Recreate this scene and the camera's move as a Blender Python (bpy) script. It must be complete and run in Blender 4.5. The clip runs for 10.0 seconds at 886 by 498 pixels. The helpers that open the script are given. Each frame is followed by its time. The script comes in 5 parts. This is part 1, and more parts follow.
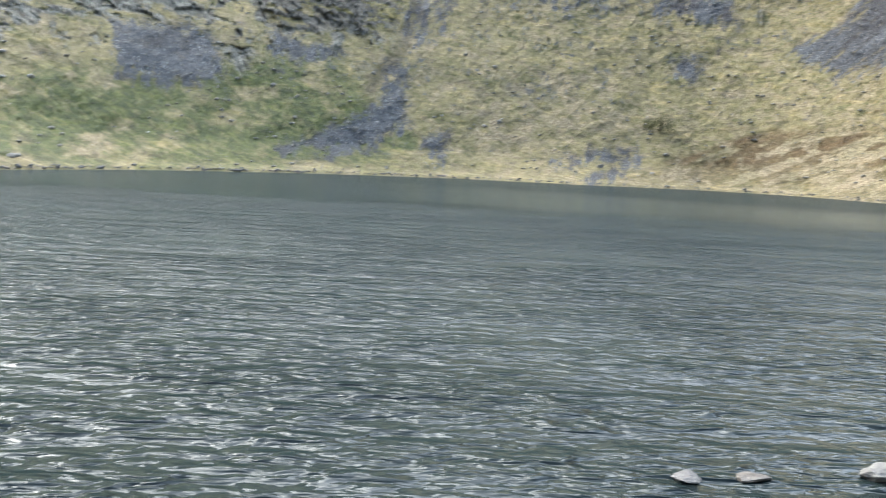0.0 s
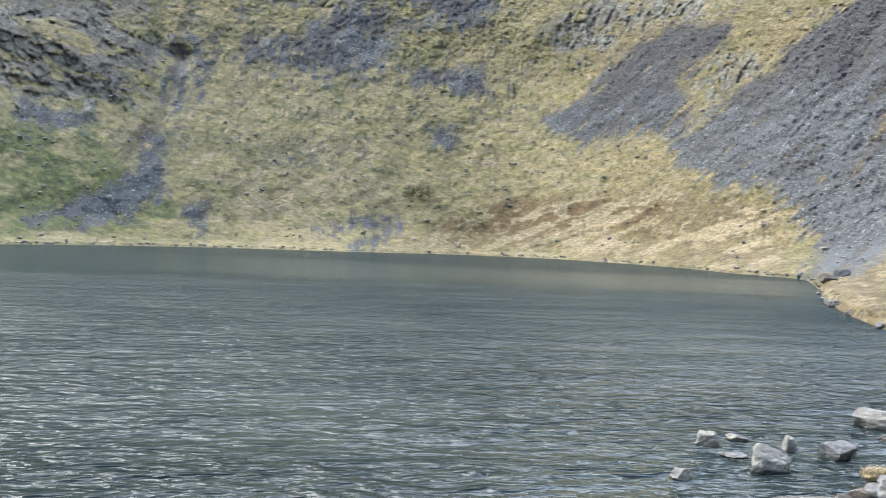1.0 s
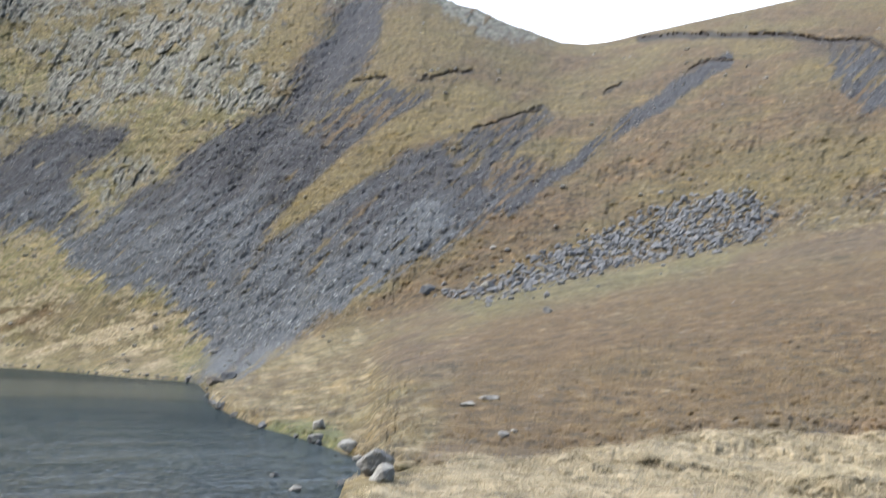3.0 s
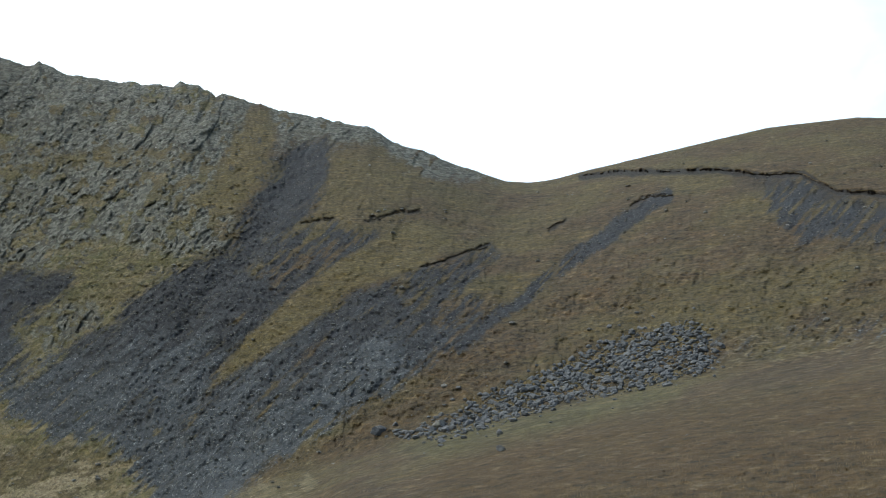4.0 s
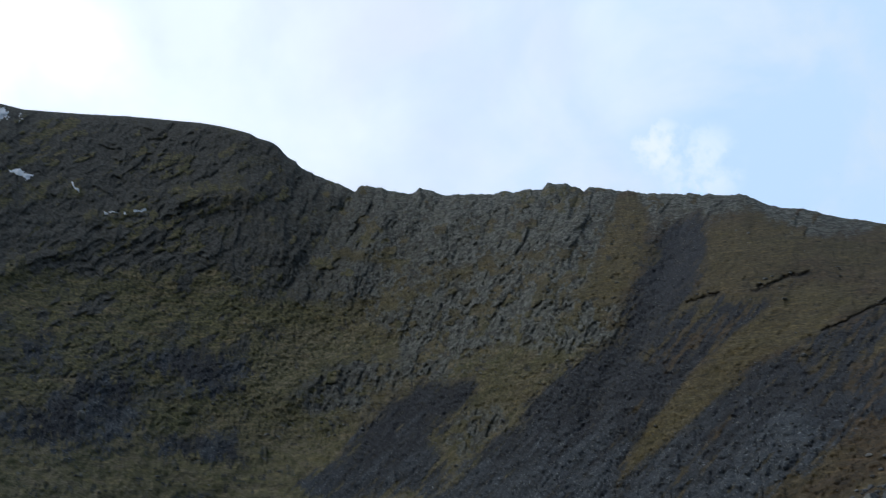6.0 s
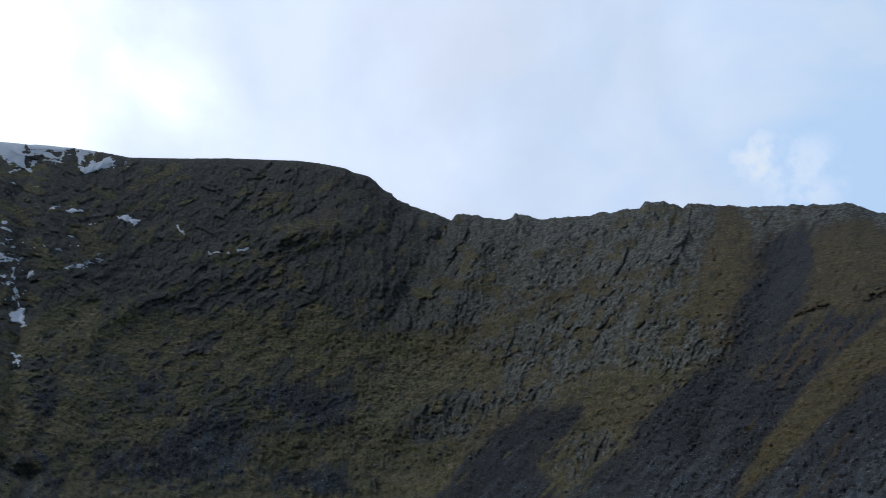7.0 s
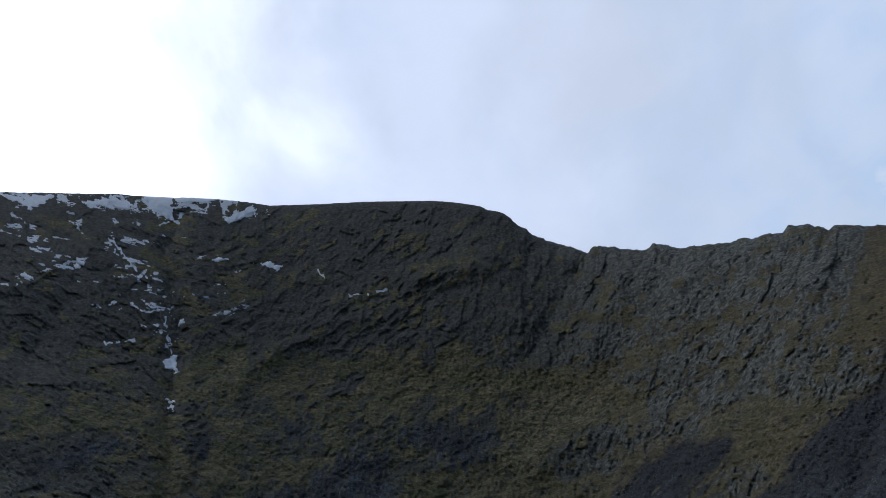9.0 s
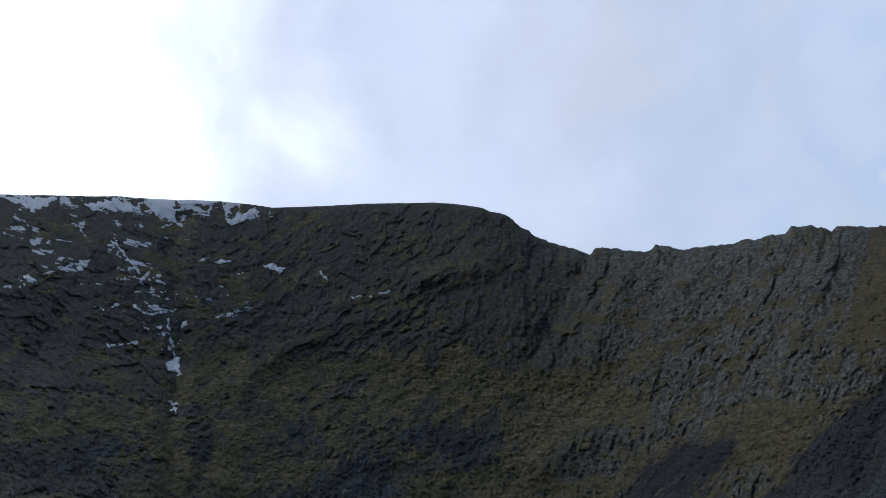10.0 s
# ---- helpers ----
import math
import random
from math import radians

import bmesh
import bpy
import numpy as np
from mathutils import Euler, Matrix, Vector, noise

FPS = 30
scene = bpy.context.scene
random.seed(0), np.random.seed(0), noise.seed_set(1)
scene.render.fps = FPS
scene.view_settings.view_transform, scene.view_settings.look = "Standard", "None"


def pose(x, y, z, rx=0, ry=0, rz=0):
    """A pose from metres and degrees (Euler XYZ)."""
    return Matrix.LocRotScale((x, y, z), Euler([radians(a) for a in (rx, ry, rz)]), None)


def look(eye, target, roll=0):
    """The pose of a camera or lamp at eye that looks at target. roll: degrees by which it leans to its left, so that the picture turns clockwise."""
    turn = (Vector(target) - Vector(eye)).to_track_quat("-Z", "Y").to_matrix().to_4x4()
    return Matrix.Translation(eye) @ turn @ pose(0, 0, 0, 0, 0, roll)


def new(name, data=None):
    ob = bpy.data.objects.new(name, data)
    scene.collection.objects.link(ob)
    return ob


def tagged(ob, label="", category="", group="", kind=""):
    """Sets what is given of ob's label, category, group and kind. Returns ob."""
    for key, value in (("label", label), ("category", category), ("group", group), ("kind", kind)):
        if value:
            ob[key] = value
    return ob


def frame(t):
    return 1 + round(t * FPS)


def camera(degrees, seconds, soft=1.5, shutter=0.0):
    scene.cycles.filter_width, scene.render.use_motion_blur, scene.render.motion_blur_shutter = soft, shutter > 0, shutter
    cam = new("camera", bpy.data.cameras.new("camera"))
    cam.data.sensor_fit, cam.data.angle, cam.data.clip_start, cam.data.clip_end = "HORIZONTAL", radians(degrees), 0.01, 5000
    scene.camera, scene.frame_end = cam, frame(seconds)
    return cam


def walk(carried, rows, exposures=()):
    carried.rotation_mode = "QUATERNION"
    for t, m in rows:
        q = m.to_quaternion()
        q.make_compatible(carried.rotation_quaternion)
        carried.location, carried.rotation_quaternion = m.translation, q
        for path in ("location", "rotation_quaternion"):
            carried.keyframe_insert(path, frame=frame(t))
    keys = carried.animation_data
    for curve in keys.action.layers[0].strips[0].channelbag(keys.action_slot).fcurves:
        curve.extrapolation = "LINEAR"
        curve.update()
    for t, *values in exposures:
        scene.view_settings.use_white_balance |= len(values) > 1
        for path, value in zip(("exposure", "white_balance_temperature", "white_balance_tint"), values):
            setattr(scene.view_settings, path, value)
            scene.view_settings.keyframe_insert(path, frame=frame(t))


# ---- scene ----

EYE = (0.0, 0.0, 3.0)          # water level is z = 0; the eye is 1.6 m above the bank

# ---- camera ----
# seconds, bearing (clockwise from +y), rise, lean to the left; degrees
TURNS = (
    (0.0, 0.0, -4.8, 3.21), (0.5, 6.92, -2.67, 2.6), (1.0, 12.26, -0.64, 2.39), (1.5, 18.01, -0.67, 1.38),
    (2.0, 27.34, -2.96, 2.47), (2.5, 36.1, -1.46, 2.76), (2.6, 39.0, 0.5, 2.53), (2.8, 42.22, 3.56, 2.14),
    (3.0, 43.43, 6.17, 2.42), (3.2, 45.02, 8.87, 1.91), (4.3, 45.5, 14.33, 0.62), (4.5, 42.15, 13.74, -0.53),
    (5.0, 36.41, 14.58, -0.81), (5.5, 29.9, 16.54, -2.39), (6.0, 25.2, 18.4, -2.09), (6.2, 24.25, 19.26, -2.29),
    (7.5, 17.08, 20.31, -3.36), (8.0, 15.05, 20.96, -3.46), (8.5, 13.28, 21.81, -3.26), (9.0, 12.13, 22.31, -2.65),
    (9.5, 12.4, 22.18, -2.97), (10.0, 11.99, 22.41, -2.69),
)


def way(bearing, rise):
    a, e = radians(bearing), radians(rise)
    return Vector((math.sin(a) * math.cos(e), math.cos(a) * math.cos(e), math.sin(e)))


# seconds, stops, white balance
EXPOSURES = ((0.0, 2.55, 6750, 9), (1.0, 2.50, 6680, 9), (2.0, 2.27, 6720, 10), (2.8, 2.02, 6680, 11), (3.2, 1.9, 6600, 9), (4.3, 0.1, 6450, -2), (4.5, -0.15, 6500, -3),
             (5.0, -0.18, 6180, 2), (6.0, -0.4, 5880, 5), (7.5, -0.68, 5700, 8), (10.0, -0.8, 5650, 9))
cam = camera(44.6, 10.0, soft=0.95, shutter=0.32)
walk(cam, [(t, look(EYE, Vector(EYE) + 100 * way(b, r), lean)) for t, b, r, lean in TURNS], EXPOSURES)


# ---- node helpers ----
def tree_of(owner):
    owner.use_nodes = True
    owner.node_tree.nodes.clear()
    return owner.node_tree


class Net:
    """Short calls for building a node tree."""

    def __init__(self, tree):
        self.tree = tree

    def node(self, kind, values=(), **props):
        n = self.tree.nodes.new(kind)
        for key, value in props.items():
            setattr(n, key, value)
        for key, value in dict(values).items():
            self.plug(n.inputs[key], value)
        return n

    def plug(self, socket, value):
        if isinstance(value, bpy.types.NodeSocket):
            self.tree.links.new(value, socket)
        elif isinstance(value, (tuple, list)) and len(value) == 3 and socket.type == "RGBA":
            socket.default_value = (*value, 1)
        else:
            socket.default_value = value

    def math(self, op, a, b=0.0, clamp=False):
        return self.node("ShaderNodeMath", {0: a, 1: b}, operation=op, use_clamp=clamp).outputs[0]

    def noise(self, vec, scale, detail=4.0, rough=0.55, warp=0.0):
        return self.node("ShaderNodeTexNoise", {"Vector": vec, "Scale": scale, "Detail": detail, "Roughness": rough, "Distortion": warp}).outputs[0]

    def ramp(self, fac, lo, hi, to_lo=0.0, to_hi=1.0):
        return self.node("ShaderNodeMapRange", {"Value": fac, "From Min": lo, "From Max": hi, "To Min": to_lo, "To Max": to_hi}, interpolation_type="SMOOTHSTEP").outputs[0]

    def mix(self, fac, a, b, blend="MIX"):
        n = self.node("ShaderNodeMix", data_type="RGBA", blend_type=blend)
        self.plug(n.inputs[0], fac), self.plug(n.inputs[6], a), self.plug(n.inputs[7], b)
        return n.outputs[2]

    def place(self, vec, scale=(1, 1, 1), turn=(0, 0, 0)):
        return self.node("ShaderNodeMapping", {"Vector": vec, "Scale": scale, "Rotation": turn}).outputs[0]


# ---- sky and sun ----
SUN = (-60.0, 41.0)            # bearing and height of the veiled sun
world = bpy.data.worlds.new("sky")
scene.world = world
w = Net(tree_of(world))
gen = w.node("ShaderNodeTexCoord").outputs["Generated"]
sky = w.node("ShaderNodeTexSky", sky_type="NISHITA", sun_disc=False, sun_elevation=radians(SUN[1]), sun_rotation=radians(SUN[0]), air_density=1.0, dust_density=1.5)
blue = w.mix(1.0, sky.outputs[0], (0.075, 0.075, 0.075), "MULTIPLY")


def toward(bearing, rise, inner, outer):
    """1 inside a cone about a direction, falling to 0 at its outer angle."""
    d = w.node("ShaderNodeVectorMath", {0: gen, 1: tuple(way(bearing, rise))}, operation="DOT_PRODUCT").outputs["Value"]
    return w.ramp(d, math.cos(radians(outer)), math.cos(radians(inner)))


# thin bright veil on the sun's side of the sky, broken cloud over it; unseen darker cloud added behind the viewer to
# dim the slopes
bank = w.noise(w.place(gen, (1, 1, 1.4)), 2.6, 6.0, 0.55, 0.3)
wisp = w.noise(w.place(gen, (1.4, 1.4, 1.7)), 5.0, 5.0, 0.55, 0.3)
veil = toward(10, 16, 38, 82)
clear = w.mix(veil, blue, (0.79, 0.98, 1.24))
soft = w.ramp(wisp, 0.42, 0.68)
clear = w.mix(w.math("MULTIPLY", soft, w.math("MULTIPLY", veil, 0.6)), clear, (0.98, 1.04, 1.12))
ruffle = w.math("MULTIPLY", w.math("SUBTRACT", wisp, 0.5), 1.1)
cover = w.math("ADD", toward(-22, 34, 32, 58), w.math("MULTIPLY", ruffle, toward(-22, 34, 52, 66)), True)
cover = w.math("MAXIMUM", cover, w.math("MULTIPLY", w.ramp(bank, 0.52, 0.72), 0.6))
puff = w.math("MAXIMUM", toward(37.5, 22.9, 0.3, 1.9), w.math("MULTIPLY", toward(39.6, 21.6, 0.4, 2.8), 0.7))
puff = w.math("MULTIPLY", puff, w.ramp(w.noise(gen, 34.0, 5.0, 0.6), 0.34, 0.60))
cover = w.math("MAXIMUM", cover, w.math("MULTIPLY", puff, 0.9))
fold = w.noise(w.place(gen, (1.5, 1.5, 1.0), (0.3, 0, 0.4)), 2.9, 6.0, 0.5, 0.25)
lit = w.mix(w.ramp(fold, 0.36, 0.62), (1.06, 1.09, 1.20), (1.25, 1.29, 1.45))
grey = w.mix(toward(5, 22, 50, 95), (0.20, 0.21, 0.235), lit)
drift = w.math("MULTIPLY", w.math("SUBTRACT", w.noise(w.place(gen, (1, 1, 1), (0, 0.5, 0)), 3.2, 6.0, 0.52, 0.3), 0.5), 0.30)
heart = w.node("ShaderNodeVectorMath", {0: gen, 1: tuple(way(-30, 31))}, operation="DOT_PRODUCT").outputs["Value"]
glare = w.ramp(w.math("ADD", heart, drift), math.cos(radians(35)), math.cos(radians(14)))
cloud = w.mix(glare, grey, (2.4, 2.37, 2.33))
cloud = w.mix(puff, cloud, (1.2, 1.22, 1.24))
colour = w.mix(cover, clear, cloud)
w.node("ShaderNodeOutputWorld", {"Surface": w.node("ShaderNodeBackground", {"Color": colour, "Strength": 1.0}).outputs[0]})

sun = new("sun", bpy.data.lights.new("sun", "SUN"))
sun.data.energy, sun.data.angle, sun.data.color = 0.68, radians(20), (1.0, 0.95, 0.88)
sun.matrix_world = look(tuple(100 * way(*SUN)), (0, 0, 0))


# ---- ground: shape ----
LATTICE = np.random.RandomState(7).rand(512, 512)


def hash2(ix, iy, seed):
    return LATTICE[(ix + seed * 37) & 511, (iy + seed * 91) & 511]


def value_noise(x, y, seed=0):
    ix, iy = np.floor(x).astype(np.int64), np.floor(y).astype(np.int64)
    fx, fy = x - ix, y - iy
    fx, fy = fx * fx * fx * (fx * (fx * 6 - 15) + 10), fy * fy * fy * (fy * (fy * 6 - 15) + 10)
    a, b = hash2(ix, iy, seed), hash2(ix + 1, iy, seed)
    c, d = hash2(ix, iy + 1, seed), hash2(ix + 1, iy + 1, seed)
    return (a + (b - a) * fx) * (1 - fy) + (c + (d - c) * fx) * fy


def fbm(x, y, octaves=4, seed=0, gain=0.5):
    """Sum of octaves, about -1 to 1."""
    total, amp, size = 0.0, 1.0, 0.0
    for k in range(octaves):
        total = total + amp * (2 * value_noise(x * 2 ** k + 17.3 * k, y * 2 ** k - 9.1 * k, seed + k) - 1)
        size += amp
        amp *= gain
    return total / size


def ridged(x, y, octaves=4, seed=0, gain=0.5):
    """Sharp-edged noise, 0 to 1."""
    total, amp, size = 0.0, 1.0, 0.0
    for k in range(octaves):
        total = total + amp * (1 - np.abs(2 * value_noise(x * 2 ** k + 5.7 * k, y * 2 ** k + 3.3 * k, seed + k) - 1))
        size += amp
        amp *= gain
    return total / size


def blocky(x, y, seed=0):
    """Broken blocks: each cell a tilted face at its own height, about -1 to 1."""
    ix, iy = np.floor(x).astype(np.int64), np.floor(y).astype(np.int64)
    best, out = np.full(x.shape, 99.0), np.zeros(x.shape)
    for i in (-1, 0, 1):
        for j in (-1, 0, 1):
            cx, cy = ix + i, iy + j
            dx, dy = x - cx - hash2(cx, cy, seed), y - cy - hash2(cx, cy, seed + 1)
            d = dx * dx + dy * dy
            face = (hash2(cx, cy, seed + 2) - 0.5) + 1.7 * (hash2(cx, cy, seed + 3) - 0.5) * dx + 1.7 * (hash2(cx, cy, seed + 4) - 0.5) * dy
            near = d < best
            best, out = np.where(near, d, best), np.where(near, face, out)
    return out


def dip(a):
    """How far the rock bands climb or fall along the corrie, in degrees of rise."""
    return np.interp(a, (-30, -3, 0, 14, 17, 30, 60), (4.0, 0.0, 0.3, 7.6, 8.4, 12.0, 20.0))


def smooth(lo, hi, v):
    q = np.clip((v - lo) / (hi - lo), 0, 1)
    return q * q * (3 - 2 * q)


def along(pairs, v):
    p = np.array(pairs)
    return np.interp(v, p[:, 0], p[:, 1])


def eased(pairs, spread):
    """The same curve with its corners rounded over that many degrees."""
    b = np.arange(-180, 180.01, 0.1)
    v = along(pairs, b)
    k = np.exp(-0.5 * (np.arange(-90, 91) * 0.1 / spread) ** 2)
    return b, np.convolve(np.pad(v, 90, mode="edge"), k / k.sum(), "valid")


# the tarn's far and near shores, placed to fit the camera's view: bearing, metres from the camera on the outlet bank
FAR_SHORE = ((-180, 20), (-100, 20), (-60, 45), (-40, 70), (-22, 98), (-15, 121), (-10, 136), (-4.5, 153), (1.3, 167), (7, 174), (13, 190),
             (18, 190), (22, 172), (24.7, 157), (27.4, 138), (30, 130), (31.2, 117), (31.8, 68), (33.0, 56), (34.4, 48), (36.0, 43.5), (37.3, 40),
             (38.7, 36.4), (39.9, 33.0), (40.3, 29.0), (42, 25), (70, 22), (120, 20), (180, 20))
NEAR_SHORE = ((-180, 20), (-100, 20), (-60, 8), (-20, 6.5), (10, 7.5), (20, 9.3), (23.6, 10.4), (26.5, 11.6), (28.3, 12.9), (30, 13.8), (33, 14.3),
              (35.4, 15.4), (37.0, 17.2), (37.9, 18.6), (38.6, 21.2), (38.9, 24.8), (40.3, 28.8), (42, 24.9), (70, 21.9), (120, 19.9), (180, 19.9))
# the crest: bearing, rise above the eye
CREST_WEST = ((-180, -1), (-140, 0), (-110, 4), (-80, 14), (-50, 22), (-25, 24), (-12.4, 24.3), (-9.5, 24.55), (-6.4, 24.85), (-5.1, 24.8), (-1.2, 24.95), (0.9, 24.84), (2.2, 24.68), (7.7, 24.93),
              (11.6, 24.9), (12.9, 24.76), (14.4, 24.52), (14.8, 24.28), (15.4, 24.17), (16.1, 23.86), (16.45, 23.36), (17.0, 23.1), (17.1, 22.8), (17.9, 22.5), (19, 22.05))
CREST_EDGE = ((20.3, 21.5), (20.75, 21.85), (21.6, 21.75), (22.4, 21.55), (23.6, 21.35), (24, 21.66), (24.7, 21.42), (25.8, 21.15), (27.1, 21.15), (28.9, 21.2), (30.9, 21.3), (31.25, 21.56), (33, 21.25), (33.25, 20.95),
              (33.6, 21.2), (34.7, 20.85), (35.6, 20.66), (36.5, 20.5), (38.2, 20.3), (39.9, 20.15), (40.7, 19.92), (41.7, 19.92), (42.4, 19.5), (43.2, 19.05), (44.2, 18.8), (44.8, 18.72), (45.7, 18.32), (46.6, 17.92))
CREST_RISE = CREST_WEST + CREST_EDGE + ((47.7, 17.62), (49.4, 17.05), (50.8, 16.98), (52, 17.12), (54, 17.6), (59, 18.5), (63.5, 19.2), (68, 19.25), (80, 17.5), (100, 11), (130, 3), (180, -1))
CREST_FAR = ((-180, 200), (-100, 220), (-50, 330), (-25, 420), (5, 430), (14, 400), (20, 350), (31, 300), (41, 272), (49, 250), (56, 250), (68, 270), (100, 240), (180, 200))
# the moraine below the slope: bearing, metres, rise
FOOT_FAR = ((-180, 60), (-100, 60), (-60, 70), (-22, 114), (-15, 137), (-4.5, 168), (7, 191), (13, 205), (18, 206), (22, 191), (24.7, 176), (30, 151), (34, 137), (40, 124), (46, 117), (70, 115), (110, 90), (180, 60))
FOOT_RISE = ((-180, -2), (-100, -1), (-60, 1), (-22, 0.5), (18, 0.3), (30, 0.0), (33, 0.0), (36, 1.0), (40, 2.2), (45, 3.7), (50, 5), (60, 7), (70, 8.3), (100, 5), (180, -2))


CREST_FAR_E, FOOT_FAR_E, FOOT_RISE_E, CREST_RISE_E = eased(CREST_FAR, 6.0), eased(FOOT_FAR, 4.0), eased(FOOT_RISE, 1.5), eased(CREST_RISE, 1.6)


b = np.arange(-180, 180.01, 0.033)
rocky = smooth(14.5, 17, b) * (1 - 0.6 * smooth(36, 44, b)) * (1 - smooth(47, 49, b)) + 0.25 * smooth(-30, -20, b) * (1 - smooth(0, 4, b))
jags = 0.30 * (ridged(b / 1.1, b * 0, 4, 201, 0.65) - 0.55) + 0.10 * (hash2(np.floor(b / 0.23).astype(np.int64), np.floor(b * 0).astype(np.int64), 9) - 0.5)
TEETH = (b, rocky * jags + 0.012 * fbm(b * 3, b * 0, 3, 205) + along(CREST_RISE, b) - np.interp(b, *CREST_RISE_E))


def column(bearing):
    """The slope under one bearing before its relief: metres out and heights, one metre apart."""
    r = np.concatenate([np.arange(0, 640, 1.0), np.geomspace(640, 4600, 40)])
    n, f = along(NEAR_SHORE, bearing), along(FAR_SHORE, bearing)
    gap = max(f - n, 0.4)
    f = n + gap
    lift = 0.45 * smooth(39.4, 41.5, bearing) + 0.6 * smooth(-60, -95, bearing)
    beach = smooth(19, 23, bearing) * (1 - smooth(34, 36, bearing))
    deep = min(3.0, 0.05 * gap)
    d, foot = np.interp(bearing, *CREST_FAR_E), np.interp(bearing, *FOOT_FAR_E)
    crest = EYE[2] + d * math.tan(radians(np.interp(bearing, *CREST_RISE_E)))
    low = EYE[2] + foot * math.tan(radians(np.interp(bearing, *FOOT_RISE_E)))
    hang = 0.44 + 0.06 * smooth(18, 32, bearing)
    edge = 0.9 - 0.5 * smooth(30, 38, bearing)
    nodes = [(0, 1.4), (2.5, 1.3), (max(n - 3, 3), 0.5 - 0.12 * beach), (n - 0.5, 0.22 - 0.14 * beach + lift), (n, lift), (n + 0.12 * gap, lift - deep * 0.5), (n + 0.5 * gap, lift - deep),
             (n + 0.9 * gap, lift - deep * 0.5), (f, lift), (f + 1.0, lift + 0.35), (f + 5, max(min(low, lift + edge), lift + 0.4)),
             (foot, low), (foot + 0.5 * (d - foot), low + hang * (crest - low)), (d, crest), (d + 50, crest - 22 if crest > 60 else crest),
             (1200, min(crest * 0.7, 90)), (2500, 20), (4600, 0)]
    nodes = np.array(nodes)
    nodes[:, 0] = np.maximum.accumulate(nodes[:, 0] + 1e-4 * np.arange(len(nodes)))
    z = np.interp(r, nodes[:, 0], nodes[:, 1])
    k = np.exp(-0.5 * (np.arange(-15, 16) / 5.0) ** 2)
    soft = np.convolve(np.pad(z[:640], 15, mode="edge"), k / k.sum(), "valid")
    share = smooth(f + 6, f + 28, r[:640]) * (1 - smooth(560, 620, r[:640]))
    z[:640] += (soft - z[:640]) * share
    body = (r > foot) & (r < d + 30)
    rise = np.degrees(np.arctan2(z[body] - EYE[2], r[body]))
    z += (crest - np.interp(d, r, z)) * smooth(foot, d, r) * (r < 640) if rise.size else 0
    # the broken edge of the crest itself
    jag = d * math.tan(radians(np.interp(bearing, *TEETH)))
    z = z + jag * smooth(d - 20, d - 1, r) * (1 - smooth(d + 6, d + 40, r))
    return r, z


def rows_for(bearings, count, r_lo, r_hi):
    """A grid of the ground over those bearings, its rows even in angle as the slope is seen from the bank."""
    rr, zz = np.zeros((len(bearings), count)), np.zeros((len(bearings), count))
    for i, b in enumerate(bearings):
        r, z = column(b)
        keep = (r >= r_lo) & (r <= r_hi)
        r, z = r[keep], z[keep]
        seen = np.degrees(np.arctan2(z - EYE[2], np.maximum(r, 0.3)))
        d = np.interp(b, *CREST_FAR_E)
        share = (1 + 0.6 * smooth(9, 12, seen[1:])) * (1 - 0.94 * smooth(d + 2, d + 16, r[1:])) * (1 - 0.88 * smooth(0.0, -0.4, z[1:]))
        step = np.concatenate([[0], np.abs(np.diff(seen)) * share + 0.004 * np.diff(r) / (1 + r[1:] * 0.02) + 1e-5])
        rr[i] = np.interp(np.linspace(0, 1, count), np.cumsum(step) / step.sum(), r)
        zz[i] = np.interp(rr[i], r, z)
    return rr, zz


def inside(polygon, a, e):
    """Signed distance in degrees to a patch's outline, positive inside, for bearings a and rises e."""
    p = np.array(polygon, float)
    best, odd = np.full(a.shape, 99.0), np.zeros(a.shape, bool)
    for (x0, y0), (x1, y1) in zip(p, np.roll(p, -1, axis=0)):
        dx, dy = x1 - x0, y1 - y0
        q = np.clip(((a - x0) * dx + (e - y0) * dy) / (dx * dx + dy * dy + 1e-9), 0, 1)
        best = np.minimum(best, np.hypot(a - x0 - q * dx, e - y0 - q * dy))
        cross = (y0 > e) != (y1 > e)
        odd ^= cross & (a < x0 + (e - y0) * dx / (dy if dy else 1e-9))
    return np.where(odd, best, -best)


def patch(polygon, a, e, soft=0.25, offset=0.0):
    p = np.array(polygon, float)
    m = (a > p[:, 0].min() - 2) & (a < p[:, 0].max() + 2) & (e > p[:, 1].min() - 2) & (e < p[:, 1].max() + 2)
    out = np.zeros(a.shape)
    out[m] = smooth(-soft, soft, inside(polygon, a[m], e[m]) + offset)
    return out


def streak(line, a, e, width, soft=0.15):
    p = np.array(line, float)
    best = np.full(a.shape, 99.0)
    for (x0, y0), (x1, y1) in zip(p[:-1], p[1:]):
        dx, dy = x1 - x0, y1 - y0
        q = np.clip(((a - x0) * dx + (e - y0) * dy) / (dx * dx + dy * dy), 0, 1)
        best = np.minimum(best, np.hypot(a - x0 - q * dx, e - y0 - q * dy))
    return 1 - smooth(width - soft, width + soft, best)


